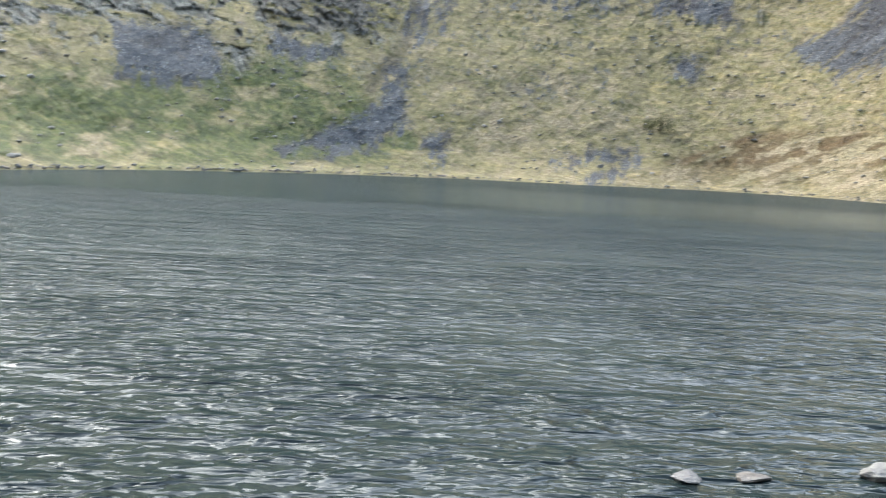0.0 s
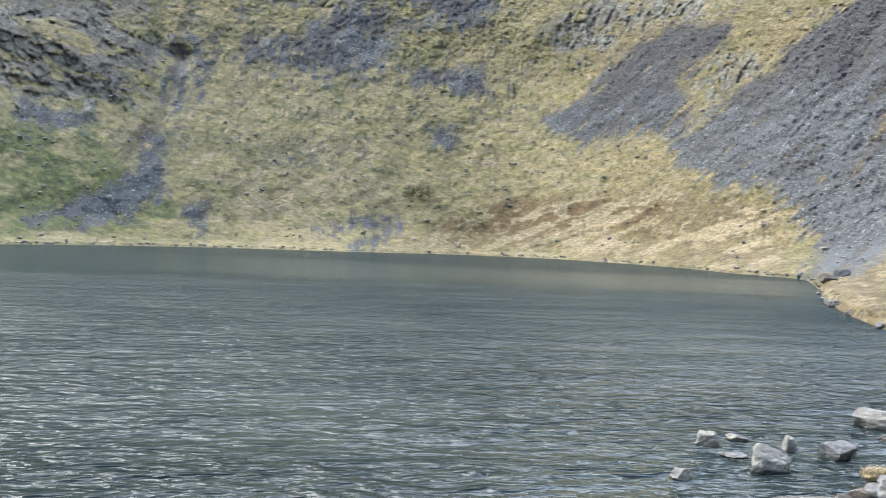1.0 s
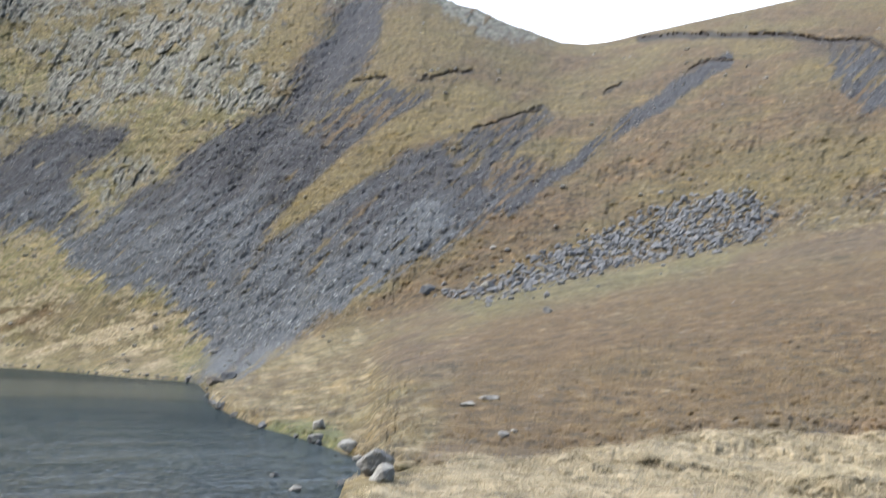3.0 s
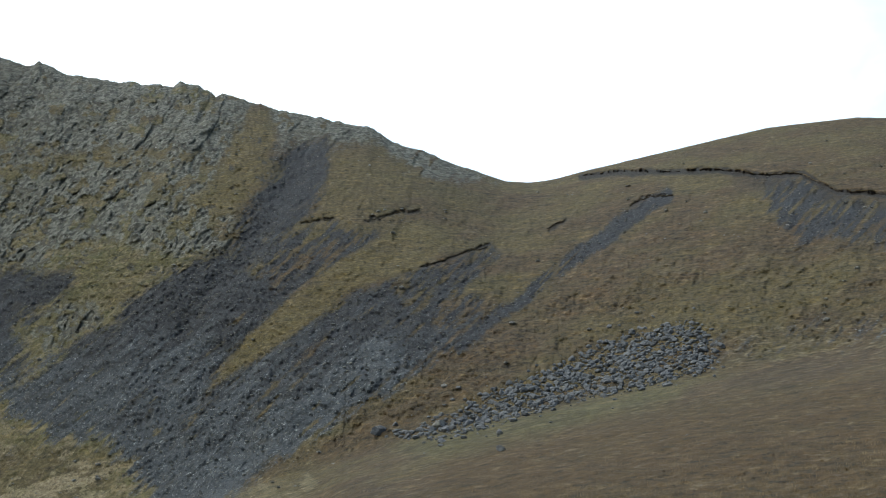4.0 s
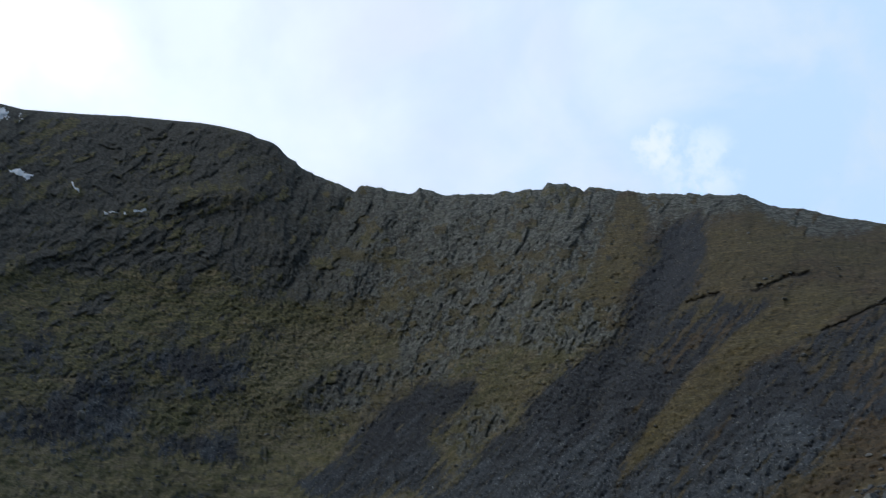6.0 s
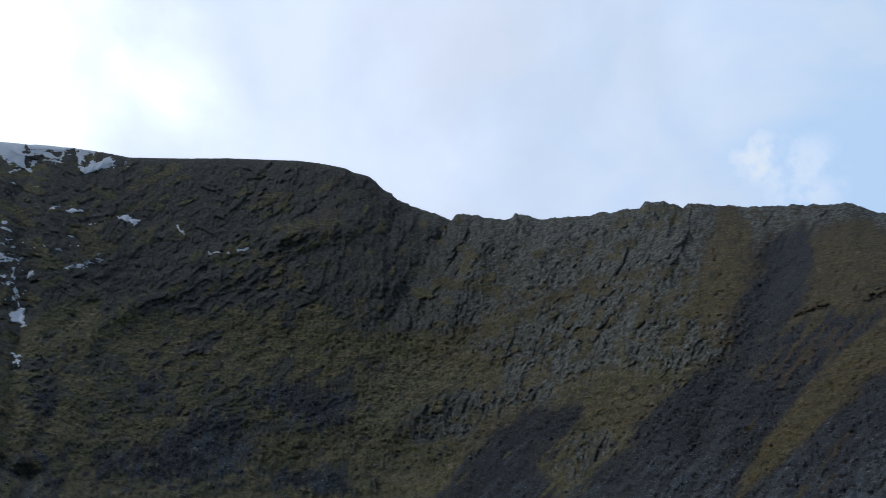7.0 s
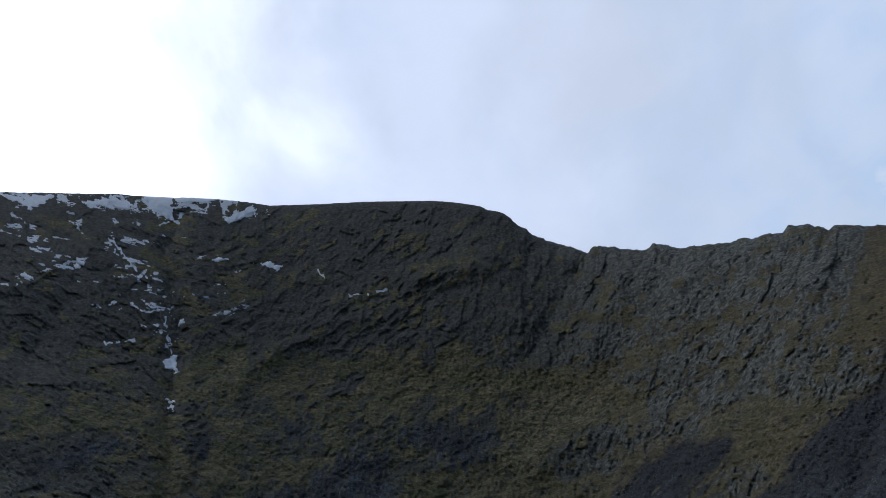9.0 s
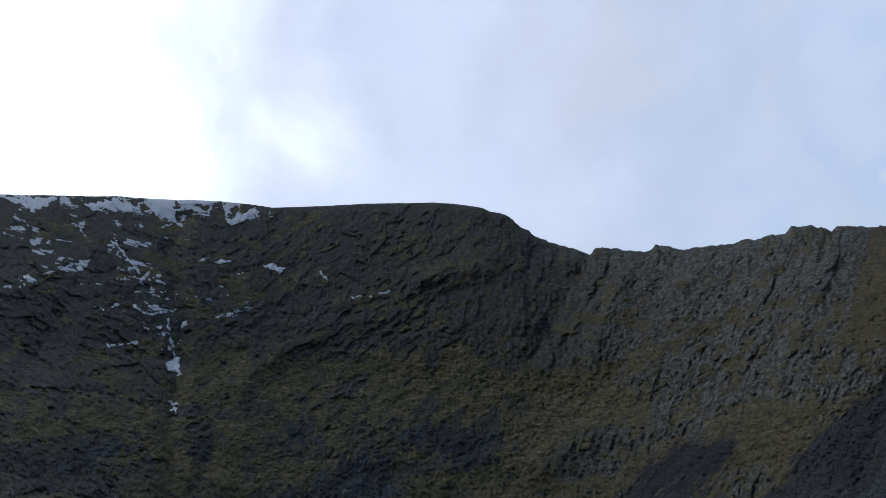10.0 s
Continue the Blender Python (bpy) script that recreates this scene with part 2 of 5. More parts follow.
# patches of cover on the slopes, placed from pixel positions: bearing and rise of their outlines from the camera
SCREE, ROCK = {}, {}
SCREE["gully"] = ((37.9, 18.7), (39.7, 19.0), (39.2, 17.2), (38.5, 15.2), (36.7, 13.8), (35.3, 12.2), (36.8, 11.4), (38.0, 11.0), (35.7, 8.7), (34.0, 6.2), (32.5, 1.4), (30.6, 1.4),
                  (29.6, 3.2), (26.9, 3.3), (24.9, 4.3), (23.9, 5.2), (26.1, 7.1), (27.9, 8.4), (29.3, 9.1), (29.5, 10.0), (30.6, 10.9), (31.9, 12.1), (34.6, 13.0), (35.1, 14.4), (35.8, 15.7), (36.9, 17.3))
SCREE["west_arm"] = ((17.4, 6.4), (19.4, 5.0), (21.4, 5.9), (22.9, 6.0), (24.0, 5.2), (25.0, 7.2), (24.0, 8.5), (25.1, 9.2), (26.2, 10.2), (26.7, 11.4), (24.1, 11.3), (22.5, 10.7), (21.0, 9.4), (19.6, 7.6))
SCREE["lower"] = ((34.0, 6.2), (38.1, 8.9), (41.1, 11.2), (43.0, 11.4), (44.6, 10.2), (46.4, 9.0), (45.6, 7.9), (43.2, 6.1), (41.1, 4.9), (38.2, 3.1), (35.9, 1.2), (33, -0.9), (30.6, -1.3), (31.6, 0.2), (30.6, 1.4), (32.4, 3.9))
SCREE["fan"] = ((-9.0, 0.0), (-7.2, 0.7), (-4.5, 2.0), (-3.4, 3.5), (-3.0, 4.6), (-2.4, 4.6), (-2.8, 2.7), (-2.3, 1.5), (-4.4, 0.4), (-6.9, -0.1))
SCREE["left_a"] = ((-17.1, 5.8), (-14.8, 5.8), (-12.7, 5.7), (-11.9, 3.8), (-12.9, 3.2), (-17.1, 3.1))
SCREE["left_b"] = ((-9.5, 6.2), (-7.9, 5.5), (-6.0, 5.3), (-7.3, 4.6), (-9.2, 5.1))
SCREE["middle"] = ((9.2, 13.5), (11.0, 13.4), (14.2, 13.1), (14.7, 12.3), (13.8, 10.6), (11.5, 10.7), (9.7, 11.9))
SCREE["upper"] = ((4.3, 10.5), (6.1, 11.9), (9.1, 11.9), (8.9, 10.4), (9.4, 9.0), (7.3, 8.0), (3.1, 8.4), (1.4, 8.0), (1.8, 10.0))
SCREE["upper_b"] = ((3.1, 13.5), (4.5, 13.8), (5.1, 12.2), (3.7, 11.8))
SCREE["upper_c"] = ((15.3, 14.4), (16.1, 14.2), (15.9, 13.4), (15.3, 13.4))
SCREE["west_slab"] = ((-9.4, 11.2), (-7.1, 12.6), (-5.5, 12.6), (-5.0, 12.1), (-7.5, 10.8), (-9.1, 10.5))
SCREE["west_slab_b"] = ((-1.9, 12.0), (-1.4, 12.8), (-0.8, 13.3), (-0.5, 12.3), (-1.2, 11.5))
SCREE["dots"] = ((10.3, 8.6), (14.0, 8.9), (14.2, 7.8), (12.5, 7.6), (10.4, 8.0))
SCREE["dot"] = ((11.7, 5.8), (12.5, 5.8), (12.5, 5.0), (11.8, 5.0))
SCREE["shore_a"] = ((-1.4, 0.9), (-0.1, 1.3), (-0.2, -0.2), (-0.9, -0.2))
SCREE["shore_b"] = ((5.5, 0.1), (9.9, 1.25), (9.6, 0.8), (6.1, 0.1))
SCREE["shore_c"] = ((7.6, -0.6), (9.9, 0.75), (10.3, 0.5), (8.5, -0.5))
# thinner stone cover, grass showing through: outline, share
THIN = ((((35.3, 12.2), (36.7, 13.6), (38.6, 14.6), (39.8, 15.0), (41.0, 14.3), (44.0, 15.2), (41.7, 13.6), (38.0, 11.0), (36.0, 9.0), (35.1, 10.2)), 0.75),
        (((42.0, 11.6), (44.1, 12.6), (48.4, 13.5), (49.0, 13.1), (47.2, 11.4), (49.0, 10.7), (51.4, 11.7), (49.0, 9.6), (45.6, 7.6), (43.0, 9.4)), 0.62),
        (((62.9, 16.8), (65.1, 16.8), (66.8, 15.7), (72, 14.0), (70, 12.4), (66.6, 13.4), (64.8, 13.3), (63.3, 15.1)), 0.72),
        (((59.5, 8.8), (64.7, 9.6), (72, 10.0), (72, 8.4), (64.6, 7.9), (60.0, 7.6)), 0.32),
        (((-2.4, 10.0), (0.4, 10.2), (-0.4, 6.6), (-2.4, 5.0), (-3.0, 6.4)), 0.55))
BOULDERS = ((43.4, 3.7), (45.9, 4.5), (48.9, 6.2), (51.9, 7.3), (54.0, 8.3), (56.6, 9.2), (59.3, 9.6), (60.6, 8.3), (59.9, 7.1), (57.0, 6.3), (53.0, 5.6), (48.5, 4.3), (45.9, 3.5))
ROCK["face"] = ((14.0, 25.5), (17.2, 23.6), (20.7, 22.8), (31.0, 22.5), (36.2, 22), (34.9, 20.0), (34.3, 18.4), (33.4, 16.9), (31.9, 15.4), (33.6, 15.2), (34.8, 15.0),
                (34.5, 13.2), (32.0, 12.6), (30.5, 12.6), (29.0, 13.2), (26.6, 13.0), (26.3, 11.9), (23.9, 11.2), (22.6, 11.9), (22.5, 13.9), (20.3, 15.4), (17.3, 15.8), (15.1, 15.6), (14.1, 16.3), (13.0, 18))
ROCK["west"] = ((-30, 26), (14.6, 25.5), (14.1, 16.5), (13.6, 17.3), (11.1, 17.3), (9.3, 17.1), (6.8, 16.7), (3.1, 16.7), (0.6, 17.8), (-1.7, 16.8), (-2.5, 15.1), (-6, 14), (-12, 15), (-30, 14))
ROCK["top"] = ((36.4, 21.5), (42.4, 21), (46.5, 18.8), (45.2, 17.9), (42.9, 18.5), (42.1, 19.1), (40.9, 19.2), (39.6, 18.5), (36.9, 18.2), (36.5, 18.9))
ROCK["edge_end"] = ((43.4, 19.4), (46.6, 18.4), (48.9, 17.3), (47.4, 17.2), (45.2, 17.4), (43.8, 17.9))
ROCK["left_far"] = ((-24, 8.2), (-14, 8.2), (-12.5, 6.4), (-17, 6.1), (-24, 5.4))
ROCK["left"] = ((-13.1, 8.9), (-2.3, 9.5), (-2.8, 6.8), (-4.9, 6.2), (-9.2, 6.2), (-10.4, 7.4))
ROCK["left_b"] = ((-12.2, 5.0), (-10.9, 5.7), (-10.0, 4.9), (-11.1, 3.7))
ROCK["left_low"] = ((-25, 13.5), (-13, 13), (-6, 11), (-3.2, 9), (-14, 8.4), (-25, 9))
ROCK["outcrop"] = ((25.1, 9.0), (26.4, 9.8), (28.1, 9.9), (29.0, 9.1), (27.6, 8.4), (25.7, 7.7), (24.6, 7.9))
ROCK["knoll"] = ((16.7, 10.8), (18.1, 11.9), (19.4, 12.5), (21.5, 12.9), (22.8, 12.1), (22.2, 11.0), (20.3, 10.0), (18.0, 9.9))
GRASS_TONGUE = ((34.0, 6.2), (35.7, 8.7), (38.0, 11.0), (40.4, 12.9), (41.7, 13.6), (44.0, 15.0), (47.2, 14.7), (45.0, 12.7), (41.1, 11.3), (38.1, 8.9))
GOLD = ((34.7, 19.6), (36.4, 20.2), (36.4, 18.8), (36.2, 17.6), (35.4, 15.9), (34.6, 15.2), (31.9, 13.9), (31.3, 14.1), (33.3, 16.6), (34.1, 18.4))
GOLD_EAST = ((39.6, 18.4), (42.4, 19.2), (45.0, 17.6), (43.6, 16.0), (40.2, 15.0), (37.0, 12.8), (35.6, 12.0), (38.8, 15.3))
# grassy ledges across the crags: their line, half width
LEDGES = ((((9.1, 21.0), (10.7, 21.4), (12.6, 21.7), (14.2, 21.5)), 0.22), (((5.9, 19.8), (7.5, 20.0), (9.0, 20.3)), 0.2), (((3.0, 21.0), (5.2, 21.0)), 0.35),
          (((19.7, 18.3), (22.1, 18.0), (22.7, 17.4)), 0.25), (((20.3, 15.4), (22.4, 15.6), (24.7, 16.6), (27.8, 17.4)), 0.35), (((28.4, 17.7), (30.8, 17.8)), 0.2),
          (((0.0, 19.8), (3.7, 20.8)), 0.25), (((-12, 22.6), (-8, 22.9), (-6.6, 22.8)), 0.5), (((-9, 18.6), (-4.6, 18.0), (-3.4, 17.0)), 0.5), (((-12, 16.6), (-7, 15.9), (-3.4, 15.3)), 0.35))
CREAM_FAR = ((9.1, -0.8), (12.9, 0.8), (17.8, 2.3), (26.7, 2.9), (29.4, 2.4), (29.5, -1.2), (25.3, -1.0), (18.6, -0.8))
LUSH = ((-30, 3.5), (-15.6, 3.5), (-6.7, 5.5), (-4.1, 2.5), (0.1, 0.0), (-8, -1.0), (-15.4, -1.4), (-30, -1.8))
BROWN_HILL = ((31.2, -2.6), (34, 1), (40.9, 4.2), (45.6, 7.7), (50, 11), (56, 14.5), (49, 13), (45, 17), (49, 19), (90, 22), (90, -3.5), (58, -3.4), (46, -5.2), (40, -7.0), (36, -4.6))
CREAM_BANK = ((36.8, -10.5), (37.4, -7.2), (40, -6.2), (46, -5.2), (52, -4.4), (58.5, -3.0), (90, -1.2), (90, -9), (54, -8), (47, -9.9), (41.5, -11.0), (38.5, -11.5))
PATH = ((38.3, -11.7), (40.1, -11.5), (42.9, -10.9), (46.2, -10.0), (49.5, -9.3), (52, -8.4), (56, -7.1), (60, -6.3), (60, -6.8), (54.5, -8.1), (51.2, -9.7), (50.2, -10.8), (50.0, -12.5), (51.2, -14), (51.5, -18), (50, -40), (34, -40), (36, -20), (37.2, -15.8), (38, -14.5), (39.8, -13.6), (41.8, -13.0), (40.5, -12.2))
BEACH = ((20, -18), (23.6, -15.9), (26.5, -14.2), (28.3, -12.7), (30, -11.9), (33, -11.4), (35.4, -11.0), (36.2, -12.2), (33.1, -13.4), (29.9, -14.7), (26, -16.3), (22, -18))
MOUND = ((50.7, -10.6), (52.5, -9.3), (55, -8.0), (58.7, -7.0), (90, -6), (90, -40), (51.8, -40), (51.8, -13.4), (50.3, -12.1))
FRONT_BANK = ((20, -18.6), (26, -16.4), (29.9, -14.8), (33.1, -13.5), (35.8, -12.6), (38.7, -12.3), (41.4, -12.9), (39.6, -13.5), (37.6, -14.5), (36.8, -15.8), (35.5, -20), (33, -40), (-30, -60), (-60, -22))
LIP = ((53.6, 17.35), (55.3, 17.5), (56.5, 17.45), (58.9, 17.4), (60.9, 17.3), (62.3, 17.1), (63.4, 16.9), (65.1, 16.85), (65.9, 16.3), (66.8, 15.8), (70, 15.3))
CRACKS = (((41.8, 14.9), (43.4, 15.5), (44.7, 15.65)), ((44.9, 12.6), (46.6, 13.2), (48.5, 13.75)), ((56.2, 15.8), (57.2, 16.15), (58.6, 16.1)), ((51.6, 14.6), (52.6, 15.1)), ((38.4, 14.7), (39.8, 15.0)))


def cover_of(a, e, r):
    """The share of each cover at points of the slope."""
    s = a * 5.0
    wa = a + 0.35 * fbm(s / 6, e / 1.2, 4, 11) + 0.12 * fbm(s * 1.2, e * 5, 2, 12)
    we = e + 0.22 * fbm(s / 6, e / 1.2, 4, 21) + 0.10 * fbm(s * 1.2, e * 5, 2, 22)
    across, down = e - 0.95 * a, 0.7 * a + 0.7 * e
    slide = fbm(across * 2.6, down * 0.45, 4, 43, 0.6)
    tongues = np.where(a > 16, fbm(across * 4.5, down * 0.8, 4, 45, 0.65), fbm(s / 1.6, e * 2.5, 4, 46, 0.65))
    scree, rock = np.zeros(a.shape), np.zeros(a.shape)
    for key, p in SCREE.items():
        scree = np.maximum(scree, patch(p, wa + 0.25 * tongues, we + 0.3 * tongues, 1.0, 0.12) * (0.75 if key[:5] in ("upper", "middl") else 1.0))
    for p, share in THIN:
        scree = np.maximum(scree, share * patch(p, wa, we, 0.5) * smooth(-0.5, 0.4, tongues + 0.5 * slide + 0.4 * share))
    scree = smooth(0.10, 0.90, scree + 0.55 * tongues * (scree > 0.01) * (scree < 0.995))
    ragged = fbm(s / 3, e * 1.6, 4, 31, 0.6)
    for key, p in ROCK.items():
        far_west = key in ("west", "left_low")
        rock = np.maximum(rock, patch(p, wa + (0.9 if far_west else 0.35) * ragged, we + (0.9 if far_west else 0.4) * ragged, 0.5))
    shelf = e - dip(a)
    terrace = fbm((s + e * 3) / 8, shelf * 1.9, 5, 33, 0.65)
    west = 1 - smooth(11, 16, a)
    # grass on the ledges of the crags
    rock = rock * (1 - (0.25 + 0.7 * west) * smooth(0.04, 0.20, terrace - 0.10 * smooth(-4, 4, a) * west))
    nook = fbm((a - 0.5 * e) * 1.6, e * 1.8, 4, 37, 0.6)
    rock = rock * (1 - 0.85 * (1 - west) * smooth(0.10, 0.30, nook - 0.12 * smooth(17, 20, e)))
    ledge = np.zeros(a.shape)
    for line, half in LEDGES:
        ledge = np.maximum(ledge, streak(line, wa, we, half, 0.3) * smooth(-0.5, 0.05, ragged))
    rock = rock * (1 - 0.95 * ledge)
    strewn = fbm(s / 7, shelf * 1.3, 5, 35, 0.62)
    rock = np.maximum(rock, 0.95 * smooth(0.16, 0.32, strewn - 0.07 + 0.07 * smooth(12, 16, e) + 0.26 * (1 - smooth(-4.5, -1, a))) * smooth(9, 12, e) * (1 - smooth(13, 18, a)))
    rock = np.maximum(rock, 0.6 * smooth(0.34, 0.5, ragged) * smooth(3, 7, e) * (1 - smooth(26, 30, a)))
    rock = np.maximum(rock, 0.95 * smooth(0.10, 0.26, fbm(s / 5, e * 1.2, 4, 39, 0.6)) * smooth(3.2, 6, e) * (1 - smooth(8, 10, e)) * (1 - smooth(-5, -2, a)))
    specks = smooth(0.40, 0.55, fbm(s / 2.2, e * 3.0, 3, 41, 0.6)) * smooth(1, 3, e) * (1 - smooth(36, 40, a))
    specks = np.maximum(specks, smooth(0.22, 0.42, fbm(s / 9, e / 1.1, 5, 47, 0.6)) * smooth(7, 10, e) * (1 - smooth(14, 18, e)) * (1 - smooth(15, 19, a)))
    scree = np.maximum(scree * smooth(-0.66, -0.30, np.where(a > 16, slide, fbm(s / 3, e * 1.2, 4, 42, 0.6))), 0.55 * specks)
    run = streak(((58.2, 16.1), (57.0, 15.6), (55.4, 14.6), (53.2, 13.1), (51.6, 12.0), (49.8, 10.6), (46.8, 8.4)), wa, we, 0.42 - 0.12 * smooth(54, 50, a), 0.2) * smooth(-0.6, -0.25, slide)
    run = np.maximum(run, 0.7 * streak(((48.5, 13.5), (45.5, 12.4), (42.5, 10.6)), wa, we, 0.4, 0.35) * smooth(-0.35, 0.15, tongues))
    scree = np.maximum(scree, run)
    tongue = patch(GRASS_TONGUE, a + 0.12 * tongues, e + 0.1 * tongues, 0.2)
    scree = scree * (1 - tongue * (0.97 - 0.25 * smooth(42, 46, a)))
    rock = rock * (1 - 0.9 * scree)
    tan = patch(((14.7, 13.9), (16.9, 14.6), (20.2, 14.4), (20.7, 13.2), (17.5, 11.9), (16.2, 10.3), (14.1, 10.4), (14.9, 12.4)), wa, we, 0.6)
    rock = rock * (1 - 0.75 * tan * smooth(-0.4, 0.1, ragged))
    gold = np.maximum(np.maximum(patch(GOLD, wa, we, 0.35), 0.9 * tongue), 0.8 * patch(GOLD_EAST, wa, we, 0.5))
    gold = np.maximum(gold, 0.6 * ledge * smooth(14, 18, a))
    gold = np.maximum(gold, 0.35 * patch(((24.2, 8.6), (26.0, 11.2), (29.6, 12.8), (31.6, 12.2), (29.0, 9.6), (25.0, 7.2)), wa, we, 0.5))
    rock = rock * (1 - 0.85 * patch(GOLD, wa, we, 0.35) * smooth(-0.4, 0.1, ragged))
    brown = patch(BROWN_HILL, wa, we, 0.6)
    brown = np.maximum(brown, smooth(31.5, 35.5, a) * smooth(3, 5, e))
    sedge = patch(((37.6, -9.0), (38.2, -7.2), (40.4, -5.9), (43.4, -5.2), (44.6, -5.9), (41.8, -6.9), (39.6, -8.0), (38.4, -8.9)), wa, we, 0.3)
    brown = np.maximum(brown, sedge)
    gold = np.maximum(gold, 0.8 * sedge)
    brown = np.maximum(brown, 0.75 * smooth(12, 18, e) * smooth(-0.35, 0.35, fbm(s / 9, e, 3, 51)))
    stripe = fbm((a * 0.45 + e) * 0.55, (e - 0.42 * a) * 2.6, 4, 61, 0.6)
    brown = np.maximum(brown, 0.6 * patch(CREAM_FAR, wa, we, 0.8))
    cream = patch(CREAM_FAR, wa, we, 0.6) * smooth(-0.02, 0.20, stripe + 0.3 * fbm(a * 1.3, e * 2.6, 3, 67)) * (0.75 + 0.25 * smooth(-0.3, 0.2, fbm(a, e * 2, 2, 68)))
    rust = patch(((11.5, 0.4), (14, 2.0), (18, 2.4), (24, 2.2), (23, 0.8), (18, 1.0), (14, 0.2)), wa, we, 0.4) * smooth(0.35, -0.35, stripe)
    rust = np.maximum(rust, 0.85 * patch(((40, -4), (44, -1), (46, 2.6), (51, 3.8), (58, 5.4), (72, 6.8), (72, 0.5), (60, -1.6), (50, -4)), wa, we, 0.8))
    # upper-slope heath; the same mask carries the headwall's shade into the rock colour
    heath_shade = smooth(7.5, 12.0, e + 0.8 * fbm(s / 9, e / 2, 3, 91)) * (1 - smooth(14, 26, a))
    heath_shade = np.maximum(heath_shade, patch(ROCK["left"], wa, we, 0.4))
    pale = (1 - smooth(6.5, 10.5, e)) * (1 - 0.55 * smooth(17, 22, a)) * (1 - smooth(26, 33, a)) * smooth(100, 118, r)
    cream = np.maximum(cream, patch(CREAM_BANK, wa, we, 0.4))
    cream = np.maximum(cream, 0.55 * patch(FRONT_BANK, wa, we, 0.4))
    cream = np.maximum(cream, 0.95 * patch(MOUND, wa, we, 0.3))
    cream = cream * (1 - 0.9 * sedge)
    ba, be = a + 0.35 * fbm(a / 1.3, e / 0.9, 2, 13), e + 0.22 * fbm(a / 1.3, e / 0.9, 2, 23)
    bank = np.maximum(np.maximum(patch(CREAM_BANK, ba, be, 0.42), patch(MOUND, ba, be, 0.42)), 0.6 * patch(FRONT_BANK, ba, be, 0.4))
    cream = np.maximum(cream, 0.55 * smooth(0.1, 0.45, fbm(s / 4, e * 2, 4, 62)) * (a < 40) * (1 - 0.7 * smooth(6, 9, e)))
    rib = patch(((1.2, 3.8), (2.3, 4.3), (6.5, 4.5), (7.7, 3.8), (4.1, 3.2)), wa, we, 0.7)
    scree = np.maximum(scree, 0.55 * rib * smooth(-0.1, 0.3, fbm(s / 1.5, e * 4, 3, 65)))
    cream = np.maximum(cream, 0.7 * patch(((0, 0.3), (2, 4.6), (8, 5.0), (9.4, 2.4), (7, 0)), wa, we, 0.8) * smooth(-0.2, 0.25, fbm(s / 4, e * 2.4, 4, 64)))
    cream = np.maximum(cream, 0.34 * tan)
    low = patch(((31.0, -3.6), (31.2, -1.4), (34, 1.0), (38, 1.6), (44, -2.5), (42, -6), (36, -5.4)), wa, we, 0.8)
    gold = np.maximum(gold, 0.6 * low)
    cream = np.maximum(cream, 0.36 * low * smooth(-0.4, 0.2, fbm(a * 3, e * 4, 3, 63)))
    cream = np.maximum(cream, 0.25 * patch(((59.5, 8.8), (64.7, 9.4), (72, 9.8), (72, 7.6), (64.6, 7.6), (60.0, 7.2)), wa, we, 0.4))
    lush = patch(LUSH, wa, we, 0.8) * smooth(-0.5, 0.1, fbm(s / 6, e * 1.4, 3, 71))
    lush = np.maximum(lush, 0.95 * patch(((33.6, -3.9), (35.0, -2.9), (36.6, -2.9), (38.6, -3.4), (39.0, -4.8), (37.2, -4.9), (35.0, -4.4)), wa, we, 0.3))
    lush = np.maximum(lush, 0.6 * patch(((43, 3.2), (50, 5.0), (59, 6.6), (58, 5.4), (51, 3.6), (46, 2.4)), wa, we, 0.5))
    lush = np.maximum(lush, 0.45 * smooth(0.05, 0.35, fbm(s / 9, shelf * 0.8, 3, 73)) * smooth(8, 10, e) * (1 - smooth(16, 19, e)) * (1 - smooth(12, 18, a)))
    cream = cream * (1 - 0.8 * lush)
    gold = gold * (1 - lush)
    lush = np.maximum(lush, 0.72 * patch(FRONT_BANK, wa, we, 0.4))
    brown = brown * (1 - 0.8 * lush)
    gravel = np.maximum(patch(PATH, ba, be, 0.2), patch(BEACH, ba, be, 0.2)) * (1 - 0.9 * smooth(0.3, 0.6, bank))
    # bare peat along the lip, its undercut shadow put into the dark colour
    peat = streak(LIP, a + 0.15 * ragged, e + 0.10 * ragged, 0.17, 0.08)
    # shadow beneath the lip's east end, painted as peat cover
    peat = np.maximum(peat, 0.7 * streak(LIP, a, e + 0.45, 0.35, 0.3) * smooth(60, 64, a) * smooth(-0.2, 0.2, ragged))
    for line in CRACKS:
        peat = np.maximum(peat, 0.85 * streak(line, wa, we, 0.07, 0.06))
    # dark brown streak down the gully line
    peat = np.maximum(peat, 0.45 * streak(((-1.5, 11.5), (-1.7, 9.4), (-1.9, 7.7), (-2.6, 5.6), (-4.4, 3.4)), wa, we, 0.3, 0.25))
    # cut edges of the turf along the path
    rim = smooth(0.06, 0.2, bank) * (1 - smooth(0.5, 0.8, bank)) * (r < 32) * (a > 36) * (1 - 0.5 * patch(BEACH, wa, we, 0.3))
    peat = np.maximum(peat, 0.95 * rim * smooth(-0.3, 0.1, fbm(a / 1.2, e / 1.2, 3, 66)))
    # darkness of the bank's hollow, painted as a flat dark patch
    peat = np.maximum(peat, 0.9 * streak(((41.5, -5.65), (42.5, -5.6)), a, e, 0.12, 0.12))
    # old snow: thin lines along the ledges of the north-west face
    wet = smooth(16.5, 19.5, e) * (1 - smooth(-1, 4, a)) * smooth(-0.05, 0.3, fbm(s / 7, e / 1.3, 3, 82) + 0.22 * smooth(20, 24, e))
